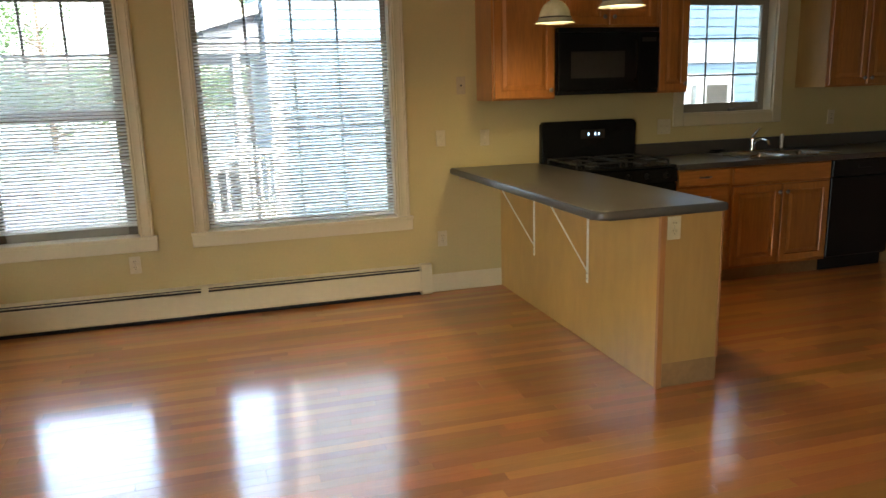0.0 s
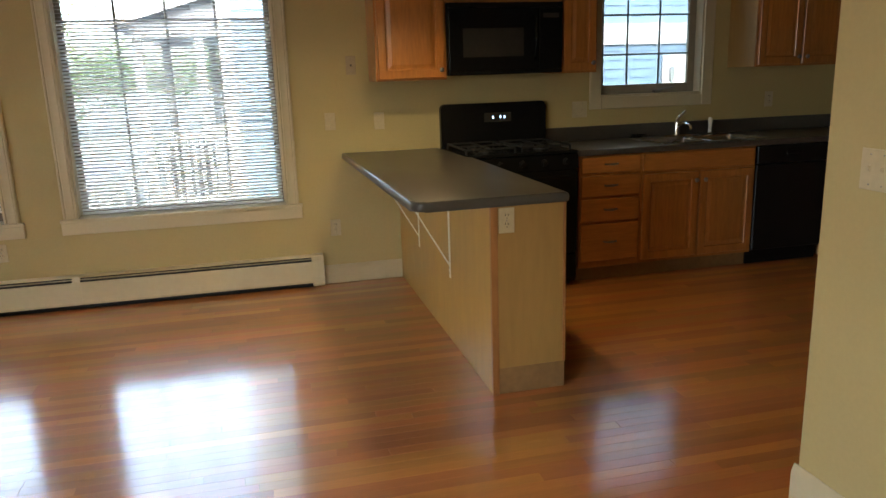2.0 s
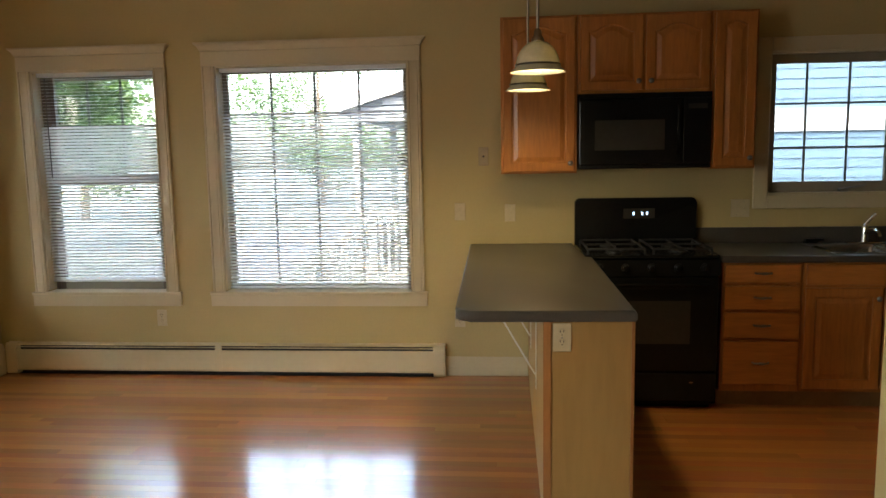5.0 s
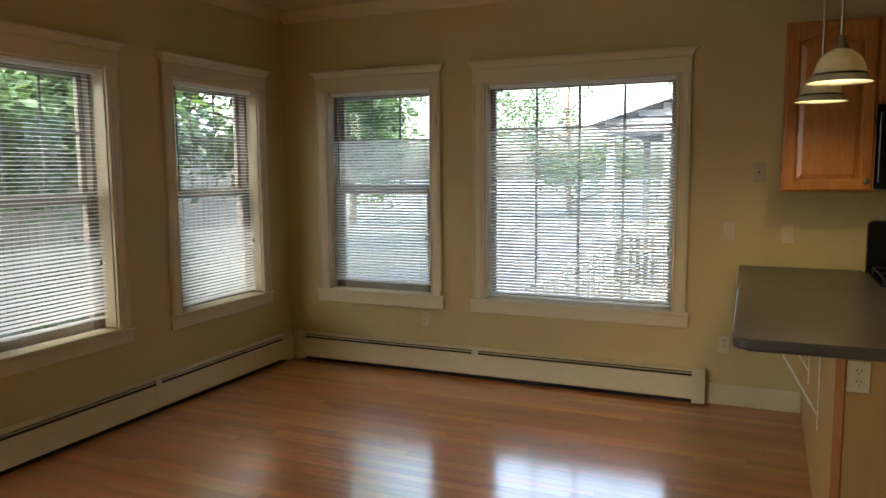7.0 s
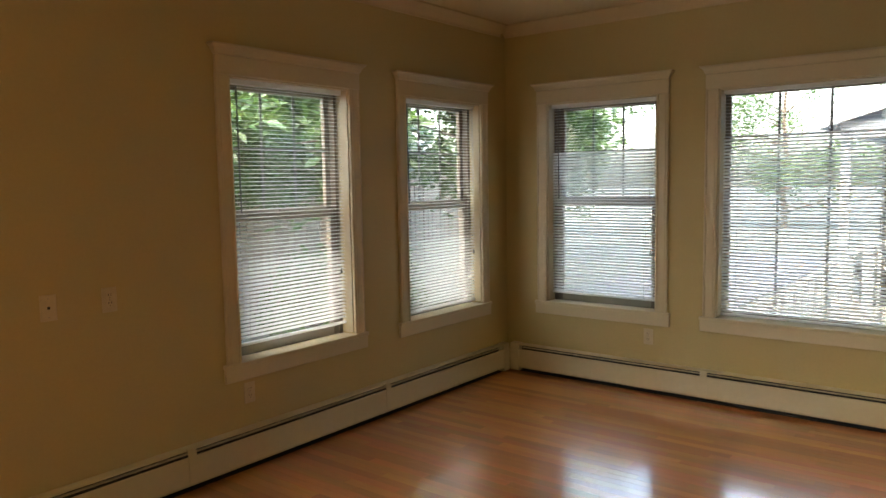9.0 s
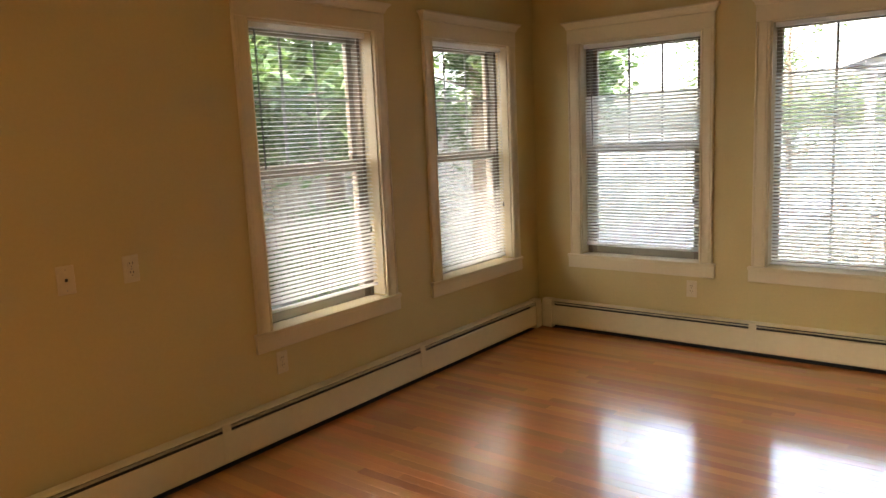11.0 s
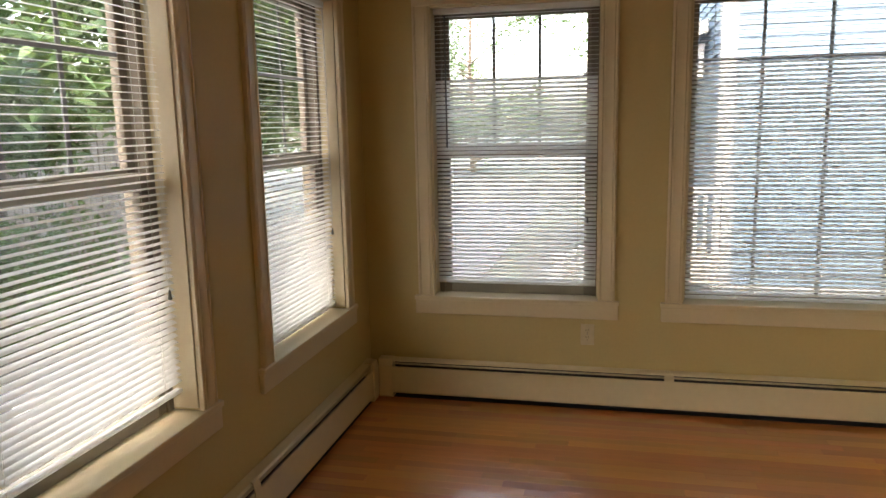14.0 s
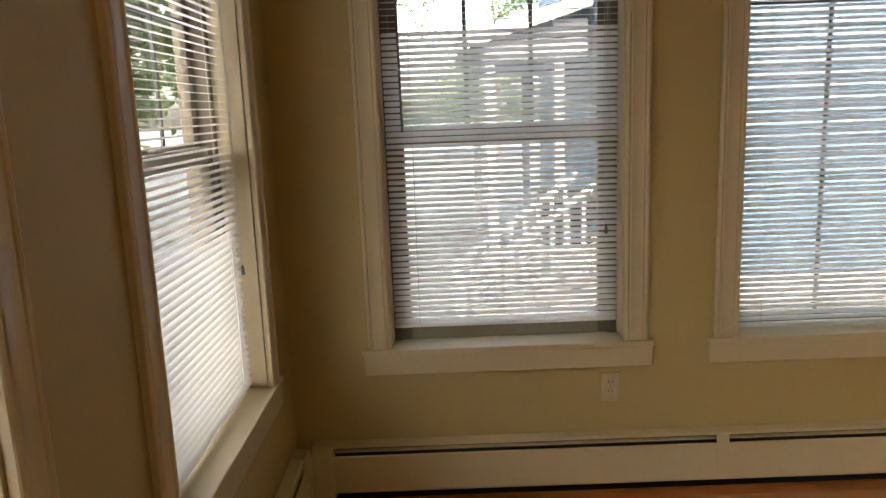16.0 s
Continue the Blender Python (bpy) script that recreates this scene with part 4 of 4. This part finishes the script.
# ---- microwave over the range ----
mw = thing("microwave", (2.81, 4.92, 1.415), "black over-the-range microwave under the short cabinet", "microwave")
MF = 4.742
part("body", box(2.420, 3.206, MF + 0.03, NY - 0.002, 1.412, 1.866, 0.004), BLACK_MATT, mw)
md = part("door", box(2.422, 3.035, MF, MF + 0.03, 1.440, 1.832, 0.006, seg=2), BLACK, mw)
part("door_window", box(2.515, 2.930, MF - 0.0015, MF - 0.0002, 1.525, 1.705, 0.0005), OVEN_GLASS, md, "dark mesh window")
part("door_handle", pipe([(3.005, MF, 1.50), (3.005, MF - 0.03, 1.52), (3.005, MF - 0.032, 1.64), (3.005, MF - 0.03, 1.76), (3.005, MF, 1.78)], 0.009, 8), BLACK, md, smooth=True)
mp_ = part("control_panel", box(3.038, 3.204, MF, MF + 0.03, 1.440, 1.832, 0.006, seg=2), BLACK, mw)
part("display", box(3.065, 3.178, MF - 0.0015, MF - 0.0002, 1.765, 1.795, 0.0004), OVEN_GLASS, mp_)
for r in range(5):
    for c in range(3):
        part("key", box(3.067 + c * 0.039, 3.099 + c * 0.039, MF - 0.0012, MF - 0.0002, 1.53 + r * 0.042, 1.558 + r * 0.042, 0.0003), BLACK, mp_)
part("vent_grille", box(2.422, 3.204, MF + 0.004, MF + 0.03, 1.8335, 1.865, 0.003), BLACK_MATT, mw)
part("bottom_lip", box(2.422, 3.204, MF + 0.006, MF + 0.03, 1.413, 1.4385, 0.003), BLACK_MATT, mw)

# ---- dishwasher ----
dw = thing("dishwasher", (4.86, 4.78, 0), "black dishwasher under the worktop", "dishwasher")
part("body", box(4.566, 5.166, LF + 0.02, NY - 0.03, 0.10, 0.870), BLACK_MATT, dw)
part("door_panel", box(4.568, 5.160, LF - 0.012, LF + 0.019, 0.115, 0.735, 0.006), BLACK_MATT, dw)
cp = part("control_panel", box(4.568, 5.160, LF - 0.018, LF + 0.019, 0.740, 0.868, 0.006), BLACK_MATT, dw)
part("latch", box(4.80, 4.93, LF - 0.024, LF - 0.0185, 0.80, 0.83, 0.003), BLACK_MATT, cp)
part("kick_plate", box(4.568, 5.160, LF + 0.05, LF + 0.07, 0.003, 0.0995), BLACK_MATT, dw)


# ---- pendant lamps over the peninsula ----
def pendant(x, y, z):
    p = thing("pendant_lamp", (x, y, z), "bell-shaped alabaster glass pendant lamp with a metal rim, lit", "lamp", "pendants over the peninsula")
    outer = [(0.118, 0.0), (0.110, 0.008), (0.098, 0.020), (0.092, 0.030), (0.091, 0.045), (0.086, 0.065), (0.077, 0.085), (0.062, 0.105), (0.042, 0.121), (0.022, 0.128)]
    inner = [(r - 0.004, h + (0.001 if h < 0.01 else -0.003)) for r, h in outer][::-1]
    part("shade", lathe([(r, z + h) for r, h in outer + inner], (x, y, 0), 32, closed=True), SHADE, p, "glowing alabaster glass shade with a flared lip", True)
    part("rim", lathe([(0.0925, z + 0.026), (0.0965, z + 0.027), (0.0965, z + 0.034), (0.0925, z + 0.035)], (x, y, 0), 32, closed=True), BAND, p, "thin dark metal band", True)
    part("socket_cap", lathe([(0.026, z + 0.124), (0.027, z + 0.135), (0.018, z + 0.150), (0.014, z + 0.172), (0.007, z + 0.18)], (x, y, 0), 18), BRONZE, p, smooth=True)
    part("bulb", lathe([(0.010, z + 0.124), (0.013, z + 0.120), (0.020, z + 0.114), (0.022, z + 0.107), (0.018, z + 0.099), (0.008, z + 0.094)], (x, y, 0), 16), BULB, p, "lit warm bulb", True)
    part("stem", rod((x, y, z + 0.175), (x, y, TOP - 0.02), 0.006, 8), BRONZE, p)
    part("canopy", lathe([(0.062, TOP - 0.0005), (0.060, TOP - 0.012), (0.030, TOP - 0.03), (0.010, TOP - 0.034)], (x, y, 0), 24), BRONZE, p, smooth=True)
    lamp = new("pendant_light", bpy.data.lights.new("pendant_light", "POINT"))
    lamp.data.energy, lamp.data.color, lamp.data.shadow_soft_size = PENDANT_WATTS, (1.0, 0.74, 0.42), 0.055
    lamp.location = (x, y, z + 0.072)
    return p


pendant(2.115, 3.37, 1.855)
pendant(2.095, 4.10, 1.840)

# ---- hanging bowl lamp of the dining space, unlit, a simpler stand-in for a ceiling fan ----
hl = thing("hanging_bowl_lamp", (0.80, 1.62, 2.0), "unlit bowl lamp with a pull chain, standing in for a ceiling fan", "lamp")
part("canopy", lathe([(0.065, TOP - 0.0005), (0.06, TOP - 0.015), (0.02, TOP - 0.035)], (0.80, 1.62, 0), 20), BRONZE, hl, smooth=True)
part("stem", rod((0.80, 1.62, 2.19), (0.80, 1.62, TOP - 0.03), 0.008, 8), BRONZE, hl)
part("bowl", lathe([(0.16, 2.19), (0.158, 2.17), (0.14, 2.12), (0.10, 2.075), (0.05, 2.05), (0.02, 2.043)], (0.80, 1.62, 0), 28), SHADE, hl, smooth=True)
part("finial", lathe([(0.008, 2.043), (0.016, 2.035), (0.017, 2.022), (0.008, 2.008)], (0.80, 1.62, 0), 14), STEEL, hl, smooth=True)
part("pull_chain", rod((0.86, 1.64, 1.985), (0.86, 1.64, 2.06), 0.0018, 6), BRONZE, hl)

# ---- outdoors ----
G = -0.75
setting("ground", box(-150, 150, -150, 150, G - 0.3, G), GROUND, "pale gravel and thin grass")
setting("driveway", box(-5.6, -2.2, -12, 22, G + 0.002, G + 0.03), PAVING, "pale concrete driveway")
setting("yard_path", box(-2.195, 12, 5.9, 9.6, G + 0.002, G + 0.03), PAVING, "pale concrete yard")

HY, HX = 10.25, 0.84
# upper storeys are unseen, added to block sky from the casement's floor reflection
hs_ = thing("neighbour_house", (5, 13, G), "blue clapboard house with white corner boards and unseen, added upper storeys", "house")
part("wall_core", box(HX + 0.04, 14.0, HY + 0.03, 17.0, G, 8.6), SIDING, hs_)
EXPO = 0.128
z = G + 0.35
pr = [(0.0, 0.0), (-0.022, 0.002), (-0.006, EXPO + 0.012), (0.0, EXPO + 0.012)]
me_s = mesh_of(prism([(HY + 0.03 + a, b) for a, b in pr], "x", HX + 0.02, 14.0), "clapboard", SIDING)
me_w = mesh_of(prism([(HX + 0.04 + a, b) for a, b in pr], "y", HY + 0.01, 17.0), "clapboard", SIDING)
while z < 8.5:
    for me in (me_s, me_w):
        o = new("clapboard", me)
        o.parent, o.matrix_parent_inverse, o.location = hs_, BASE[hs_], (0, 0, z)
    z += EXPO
part("corner_board", box(HX - 0.025, HX + 0.14, HY - 0.02, HY + 0.03, G, 8.6), WHITE_EXT, hs_, "white corner board")
part("corner_board", box(HX - 0.025, HX + 0.04, HY + 0.0305, HY + 0.16, G, 8.6), WHITE_EXT, hs_, "white corner board")
part("belly_band", box(4.6, 14.0, HY - 0.022, HY + 0.03, 1.74, 2.03), WHITE_EXT, hs_, "white band board")
part("skirt_board", box(HX + 0.141, 14.0, HY - 0.02, HY + 0.03, G, G + 0.34), WHITE_EXT, hs_, "white skirt board")
rf = prism([(HX - 0.5, 8.55), (7.4, 12.2), (14.6, 8.55), (14.6, 8.75), (7.4, 12.4), (HX - 0.5, 8.75)], "y", HY - 0.4, 17.4)
part("roof", rf, ROOFING, hs_, "grey shingle roof")
wn = part("window", box(7.15, 8.05, HY - 0.03, HY + 0.03, 0.35, 1.57), WHITE_EXT, hs_, "white window frame")
part("pane", box(7.27, 7.93, HY - 0.033, HY - 0.031, 0.5, 1.40), OVEN_GLASS, wn)
part("utility_pipe", box(7.27, 7.45, HY - 0.16, HY - 0.05, G, 1.40), SCREEN, hs_, "grey meter box and pipe")

# white stairs and railings beside the neighbour's house
st = thing("porch_stairs", (0.2, 9.2, G), "white-railed wooden stairs up to the neighbour's porch", "stairs")
for k in range(4):
    part("tread", box(-0.72 + k * 0.26, -0.44 + k * 0.26, 8.98, 9.9, G + 0.16 * (k + 1) - 0.03, G + 0.16 * (k + 1)), FENCE, st)
for yy in (8.95, 9.93):
    part("stringer", prism([(-0.80, G), (-0.5, G), (0.32, G + 0.42), (0.32, G + 0.66)], "y", yy - 0.02, yy + 0.02), WHITE_EXT, st)
    part("handrail", prism([(-0.95, -0.15), (0.30, 0.75), (0.30, 0.81), (-0.95, -0.09)], "y", yy - 0.03, yy + 0.03), WHITE_EXT, st, "white handrail")
    for k in range(8):
        x = -0.80 + k * 0.14
        part("baluster", box(x - 0.018, x + 0.018, yy - 0.018, yy + 0.018, G + 0.05 + max(0, (x + 0.6) * 0.6), -0.13 + (x + 0.95) * 0.72), WHITE_EXT, st)
    part("newel_post", box(-1.0, -0.90, yy - 0.05, yy + 0.05, G, -0.02, 0.006), WHITE_EXT, st)
part("landing", box(0.33, 0.80, 8.93, HY - 0.03, -0.14, -0.09), FENCE, st)
for x in (0.37, 0.76):
    part("porch_post", box(x - 0.05, x + 0.05, 8.90, 9.0, G, 0.92), WHITE_EXT, st)
part("handrail", box(0.42, 0.71, 8.92, 8.98, 0.79, 0.85), WHITE_EXT, st)
for k in range(3):
    x = 0.47 + k * 0.09
    part("baluster", box(x - 0.018, x + 0.018, 8.932, 8.968, -0.09, 0.79), WHITE_EXT, st)

# black barbecue-shaped block on the landing behind the stairs, filling a dark patch there
part("rear_landing", box(-0.15, 0.80, 10.26, 11.2, -0.14, -0.09), FENCE, st)
for x, y in ((-0.11, 10.30), (0.76, 10.30), (-0.11, 11.16), (0.76, 11.16)):
    part("landing_post", box(x - 0.04, x + 0.04, y - 0.04, y + 0.04, G, -0.1405), WHITE_EXT, st)
bq = thing("barbecue", (0.30, 10.6, -0.09), "black barbecue-shaped block filling a dark patch on the porch landing", "barbecue")
part("cart", box(0.06, 0.54, 10.42, 10.82, -0.05, 0.22, 0.01), BLACK_MATT, bq)
part("firebox", box(0.00, 0.60, 10.38, 10.86, 0.221, 0.34, 0.02), BLACK_MATT, bq)
part("lid", prism([(10.38, 0.341), (10.86, 0.341), (10.86, 0.42), (10.78, 0.52), (10.62, 0.56), (10.46, 0.52), (10.38, 0.43)], "x", 0.01, 0.59), BLACK_MATT, bq)
part("side_shelf", box(-0.13, -0.002, 10.42, 10.80, 0.29, 0.32, 0.005), BLACK_MATT, bq)
part("lid_handle", pipe([(0.12, 10.38, 0.40), (0.12, 10.34, 0.40), (0.48, 10.34, 0.40), (0.48, 10.38, 0.40)], 0.012, 8), STEEL, bq, smooth=True)
for x in (0.10, 0.50):
    for y in (10.46, 10.78):
        part("caster", rod((x - 0.015, y, -0.07), (x + 0.015, y, -0.07), 0.02, 10), BLACK_MATT, bq)

# open side porch on posts beside the neighbour's house, its roof rising towards the house
CY, CY1, CX0, CX1, CZ = 12.0, 16.0, -0.50, 0.83, 2.30
PITCH = 0.27
cp_ = thing("side_porch", (0.2, 14.0, G), "open side porch on white posts with a pale grey lean-to roof", "porch")
part("roof", prism([(CX0 - 0.3, CZ - 0.10), (CX1, CZ + (CX1 - CX0) * PITCH + 0.02), (CX1, CZ + (CX1 - CX0) * PITCH + 0.14), (CX0 - 0.3, CZ + 0.02)], "y", CY - 0.25, CY1 + 0.25), ROOFING, cp_, "pale grey shingle roof")
part("fascia", prism([(CX0 - 0.3, CZ - 0.14), (CX1, CZ + (CX1 - CX0) * PITCH - 0.02), (CX1, CZ + (CX1 - CX0) * PITCH + 0.15), (CX0 - 0.3, CZ + 0.03)], "y", CY - 0.30, CY - 0.255), WHITE_EXT, cp_, "white rake board")
for k in range(10):
    zz = CZ + 0.02 + k * 0.098
    x_at = CX0 + max(0.0, (zz + 0.12 - CZ) / PITCH)
    if x_at < CX1 - 0.15:
        part("gable_board", prism([(CY + 0.03, zz), (CY - 0.006, zz + 0.002), (CY + 0.012, zz + 0.108), (CY + 0.03, zz + 0.108)], "x", x_at, CX1 - 0.005), PALE_SIDING, cp_)
for yy in (CY, CY1 - 0.15):
    part("beam", box(CX0, CX1 - 0.005, yy, yy + 0.15, CZ - 0.24, CZ - 0.004, 0.01), PALE_SIDING, cp_, "pale grey beam")
    for xx in (CX0 + 0.02, 0.40):
        part("post", box(xx, xx + 0.13, yy + 0.01, yy + 0.14, G, CZ - 0.242, 0.006), WHITE_EXT, cp_)
part("side_beam", box(CX0, CX0 + 0.14, CY + 0.152, CY1 - 0.152, CZ - 0.22, CZ - 0.10), PALE_SIDING, cp_)

# fence and shed to the west
fe = thing("board_fence", (-9.0, 6, G), "weathered grey vertical-board fence", "fence")
bm = box(0, 0.03, 0, 0.135, 0, 2.45, 0.003)
plank_me = mesh_of(bm, "board", FENCE)
y = -4.0
rng = random.Random(5)
while y < 15:
    o = new("board", plank_me)
    o.parent, o.matrix_parent_inverse = fe, BASE[fe]
    o.location, o.rotation_euler = (-9.0, y, G + rng.uniform(0, 0.03)), (rng.uniform(-0.006, 0.006), 0, 0)
    y += 0.15
for z in (G + 0.5, G + 2.0):
    part("rail", box(-9.06, -9.0, -4, 15, z, z + 0.09), FENCE, fe)
sh = thing("shed", (-10.6, 11.5, G), "grey-green garden shed with a white trim", "shed")
part("wall", box(-12.2, -9.4, 9.0, 13.5, G, 2.0), SHED, sh)
part("roof", prism([(-12.5, 1.98), (-10.8, 3.1), (-9.1, 1.98), (-9.1, 2.12), (-10.8, 3.26), (-12.5, 2.12)], "y", 8.8, 13.7), ROOFING, sh)

rl = thing("deck_railing", (-3.0, 3, G), "white wooden railing beside the driveway", "railing")
part("handrail", box(-3.03, -2.97, -1.0, 6.6, 0.16, 0.21), WHITE_EXT, rl)
part("bottom_rail", box(-3.025, -2.975, -1.0, 6.6, G + 0.12, G + 0.17), WHITE_EXT, rl)
bal = mesh_of(box(-0.018, 0.018, -0.018, 0.018, 0, 0.78 - 0.06), "baluster", WHITE_EXT)
for k in range(56):
    o = new("baluster", bal)
    o.parent, o.matrix_parent_inverse, o.location = rl, BASE[rl], (-3.0, -0.93 + 0.135 * k, G + 0.17)
for yy in (-1.0, 1.5, 4.0, 6.6):
    part("post", box(-3.05, -2.95, yy - 0.05, yy + 0.05, G, 0.28), WHITE_EXT, rl)


def tree(x, y, height, spread, low, seed, count=10000, leaf=0.11, trunk=0.028, name="tree", label="leafy green tree with a brown trunk"):
    """A tapered trunk with limbs and a crown of leaf clumps."""
    r = random.Random(seed)
    t = thing(name, (x, y, G), label, "tree")
    bm = bmesh.new()
    pts = [Vector((x, y, G))]
    for k in range(1, 7):
        pts.append(Vector((x + r.uniform(-0.12, 0.12) * k * 0.4, y + r.uniform(-0.12, 0.12) * k * 0.4, G + height * 0.85 * k / 6)))
    base = trunk * height
    for k in range(6):
        rod(pts[k], pts[k + 1], base * (1 - k / 7), 9, bm, base * (1 - (k + 1) / 7))
    tips = []
    for k in range(26):
        f = r.uniform(low, 0.98)
        i = min(5, int(f * 6))
        s = pts[i].lerp(pts[i + 1], f * 6 - i)
        a = r.uniform(0, 2 * math.pi)
        ln_ = spread * r.uniform(0.5, 1.0) * (1.15 - 0.7 * abs(f - 0.55))
        m1 = s + Vector((math.cos(a), math.sin(a), 0.35)) * ln_ * 0.5
        e = s + Vector((math.cos(a + r.uniform(-0.3, 0.3)), math.sin(a + r.uniform(-0.3, 0.3)), r.uniform(0.1, 0.7))) * ln_
        rod(s, m1, 0.022 * (1.3 - f) * height / 4, 5, bm, 0.014)
        rod(m1, e, 0.014, 5, bm, 0.005)
        tips += [m1, m1.lerp(e, 0.5), e, m1.lerp(e, 0.75)]
    part("trunk", bm, BARK, t, smooth=True)
    verts, faces = [], []
    for _ in range(count):
        c = r.choice(tips)
        p = c + Vector((r.gauss(0, 0.22), r.gauss(0, 0.22), r.gauss(0, 0.18))) * spread * 0.42
        q = Euler((r.uniform(-0.9, 0.9), r.uniform(-0.9, 0.9), r.uniform(0, 6.3))).to_matrix()
        sz = leaf * r.uniform(0.6, 1.3)
        k = len(verts)
        verts += [tuple(p + q @ Vector(v)) for v in ((0, -sz, 0), (sz * 0.45, 0, 0.02), (0, sz, 0), (-sz * 0.45, 0, 0.02))]
        faces += [(k, k + 1, k + 2), (k, k + 2, k + 3)]
    me = bpy.data.meshes.new("crown")
    me.from_pydata(verts, [], faces)
    me.materials.append(LEAF)
    c = new("crown", me)
    c.parent, c.matrix_parent_inverse = t, BASE[t]
    return t


tree(-6.6, 5.6, 6.5, 2.3, 0.30, 21)
tree(-8.2, 9.2, 7.5, 2.8, 0.25, 22)
tree(-6.0, 10.5, 6.8, 2.4, 0.28, 23)
tree(-7.6, 2.4, 6.0, 2.2, 0.30, 24)
tree(-9.5, 17.0, 9.5, 3.6, 0.25, 26)
tree(-14.0, 27.0, 11.0, 4.5, 0.05, 27, trunk=0.016)
tree(-6.5, 34.0, 11.0, 5.0, 0.05, 28, trunk=0.012)
tree(1.5, 36.0, 11.0, 5.0, 0.05, 29, trunk=0.012)
tree(-12.5, 7.0, 8.5, 3.4, 0.15, 30)
tree(-12.0, 1.5, 8.5, 3.4, 0.15, 31)


def shrub(x, y, w, h, seed, count=1500):
    r = random.Random(seed)
    t = thing("shrub", (x, y, G), "low green shrub in the yard", "shrub")
    bm = bmesh.new()
    for _ in range(9):
        a = r.uniform(0, 6.28)
        rod((x, y, G), (x + math.cos(a) * w * 0.6, y + math.sin(a) * w * 0.6, G + h * r.uniform(0.6, 0.95)), 0.012, 5, bm, 0.004)
    part("stems", bm, BARK, t)
    verts, faces = [], []
    for _ in range(count):
        a, rr, u = r.uniform(0, 6.28), w * math.sqrt(r.random()), r.random()
        zz = G + h * (0.1 + 0.9 * u * math.sqrt(max(0.05, 1 - (rr / w) ** 2))) + r.gauss(0, 0.03)
        p = Vector((x + rr * math.cos(a), y + rr * math.sin(a), zz))
        q = Euler((r.uniform(-1, 1), r.uniform(-1, 1), r.uniform(0, 6.3))).to_matrix()
        sz = 0.06 * r.uniform(0.6, 1.3)
        k = len(verts)
        verts += [tuple(p + q @ Vector(v)) for v in ((0, -sz, 0), (sz * 0.5, 0, 0.01), (0, sz, 0), (-sz * 0.5, 0, 0.01))]
        faces += [(k, k + 1, k + 2), (k, k + 2, k + 3)]
    me = bpy.data.meshes.new("foliage")
    me.from_pydata(verts, [], faces)
    me.materials.append(LEAF)
    c = new("foliage", me)
    c.parent, c.matrix_parent_inverse = t, BASE[t]


for k, (x, y, w, h) in enumerate(((-6.3, 4.2, 0.8, 1.3), (-6.6, 7.4, 0.9, 1.4), (-7.0, 9.0, 1.0, 1.5), (-6.2, 2.6, 0.8, 1.2))):
    shrub(x, y, w, h, 40 + k)

# ---- floor boards ----
setting("floor_slab", prism([(WX, SY), (PX + 0.12, SY), (PX + 0.12, PY - 0.12), (EX, PY - 0.12), (EX, NY), (WX, NY)], "z", -0.06, -0.013), SUBFLOOR, "wooden subfloor")
floor = thing("floor", (2.0, 1.5, 0), "glossy honey oak strip floor", "floor", kind="structure")
PW, GAP = 0.0572, 0.0003
rng = random.Random(11)


def plank_shape(length):
    e, t = 0.0005, 0.012
    x0, x1, y0, y1 = GAP / 2, length - GAP / 2, GAP / 2, PW - GAP / 2
    v = [(x0, y0, -t), (x1, y0, -t), (x1, y1, -t), (x0, y1, -t), (x0, y0, -e), (x1, y0, -e), (x1, y1, -e), (x0, y1, -e), (x0 + e, y0 + e, 0), (x1 - e, y0 + e, 0), (x1 - e, y1 - e, 0), (x0 + e, y1 - e, 0)]
    f = [(8, 9, 10, 11)] + [(a, (a + 1) % 4, 4 + (a + 1) % 4, 4 + a) for a in range(4)] + [(4 + a, 4 + (a + 1) % 4, 8 + (a + 1) % 4, 8 + a) for a in range(4)]
    return v, f


plank_cache, rest_v, rest_f, near = {}, [], [], 0
y = SY
while y < NY - 0.001:
    x, x_end = WX, EX if y > PY - 0.14 else PX + 0.1
    first_len = rng.uniform(0.2, 1.2)
    while x < x_end - 0.001:
        length = first_len if x == WX else rng.choice((0.4, 0.55, 0.7, 0.85, 1.0, 1.2, 1.5))
        length = round(length, 1) if x == WX else length
        if x_end - x - length < 0.2:
            length = x_end - x
        key = round(length, 3)
        if near < 300 and 1.75 < y + PW / 2 < 4.9 and x < 2.3 and x + length > -1.6:
            if key not in plank_cache:
                me = bpy.data.meshes.new("plank")
                me.from_pydata(*[p if i == 0 else [] for i, p in enumerate((plank_shape(length)[0], [], []))][:2], plank_shape(length)[1])
                me.materials.append(PLANK)
                plank_cache[key] = me
            p = new("plank", plank_cache[key])
            p.parent, p.matrix_parent_inverse = floor, BASE[floor]
            p.location = (x, y, rng.uniform(-0.0001, 0.0001))
            near += 1
        else:
            v, f = plank_shape(length)
            k = len(rest_v)
            dz = rng.uniform(-0.0001, 0.0001)
            rest_v += [(a + x, b + y, c + dz) for a, b, c in v]
            rest_f += [tuple(i + k for i in q) for q in f]
        x += length
    y += PW
me = bpy.data.meshes.new("planks")
me.from_pydata(rest_v, [], rest_f)
me.materials.append(PLANK_REST)
rest = new("planks", me)
rest.parent, rest.matrix_parent_inverse = floor, BASE[floor]
tagged(rest, kind="stuff")
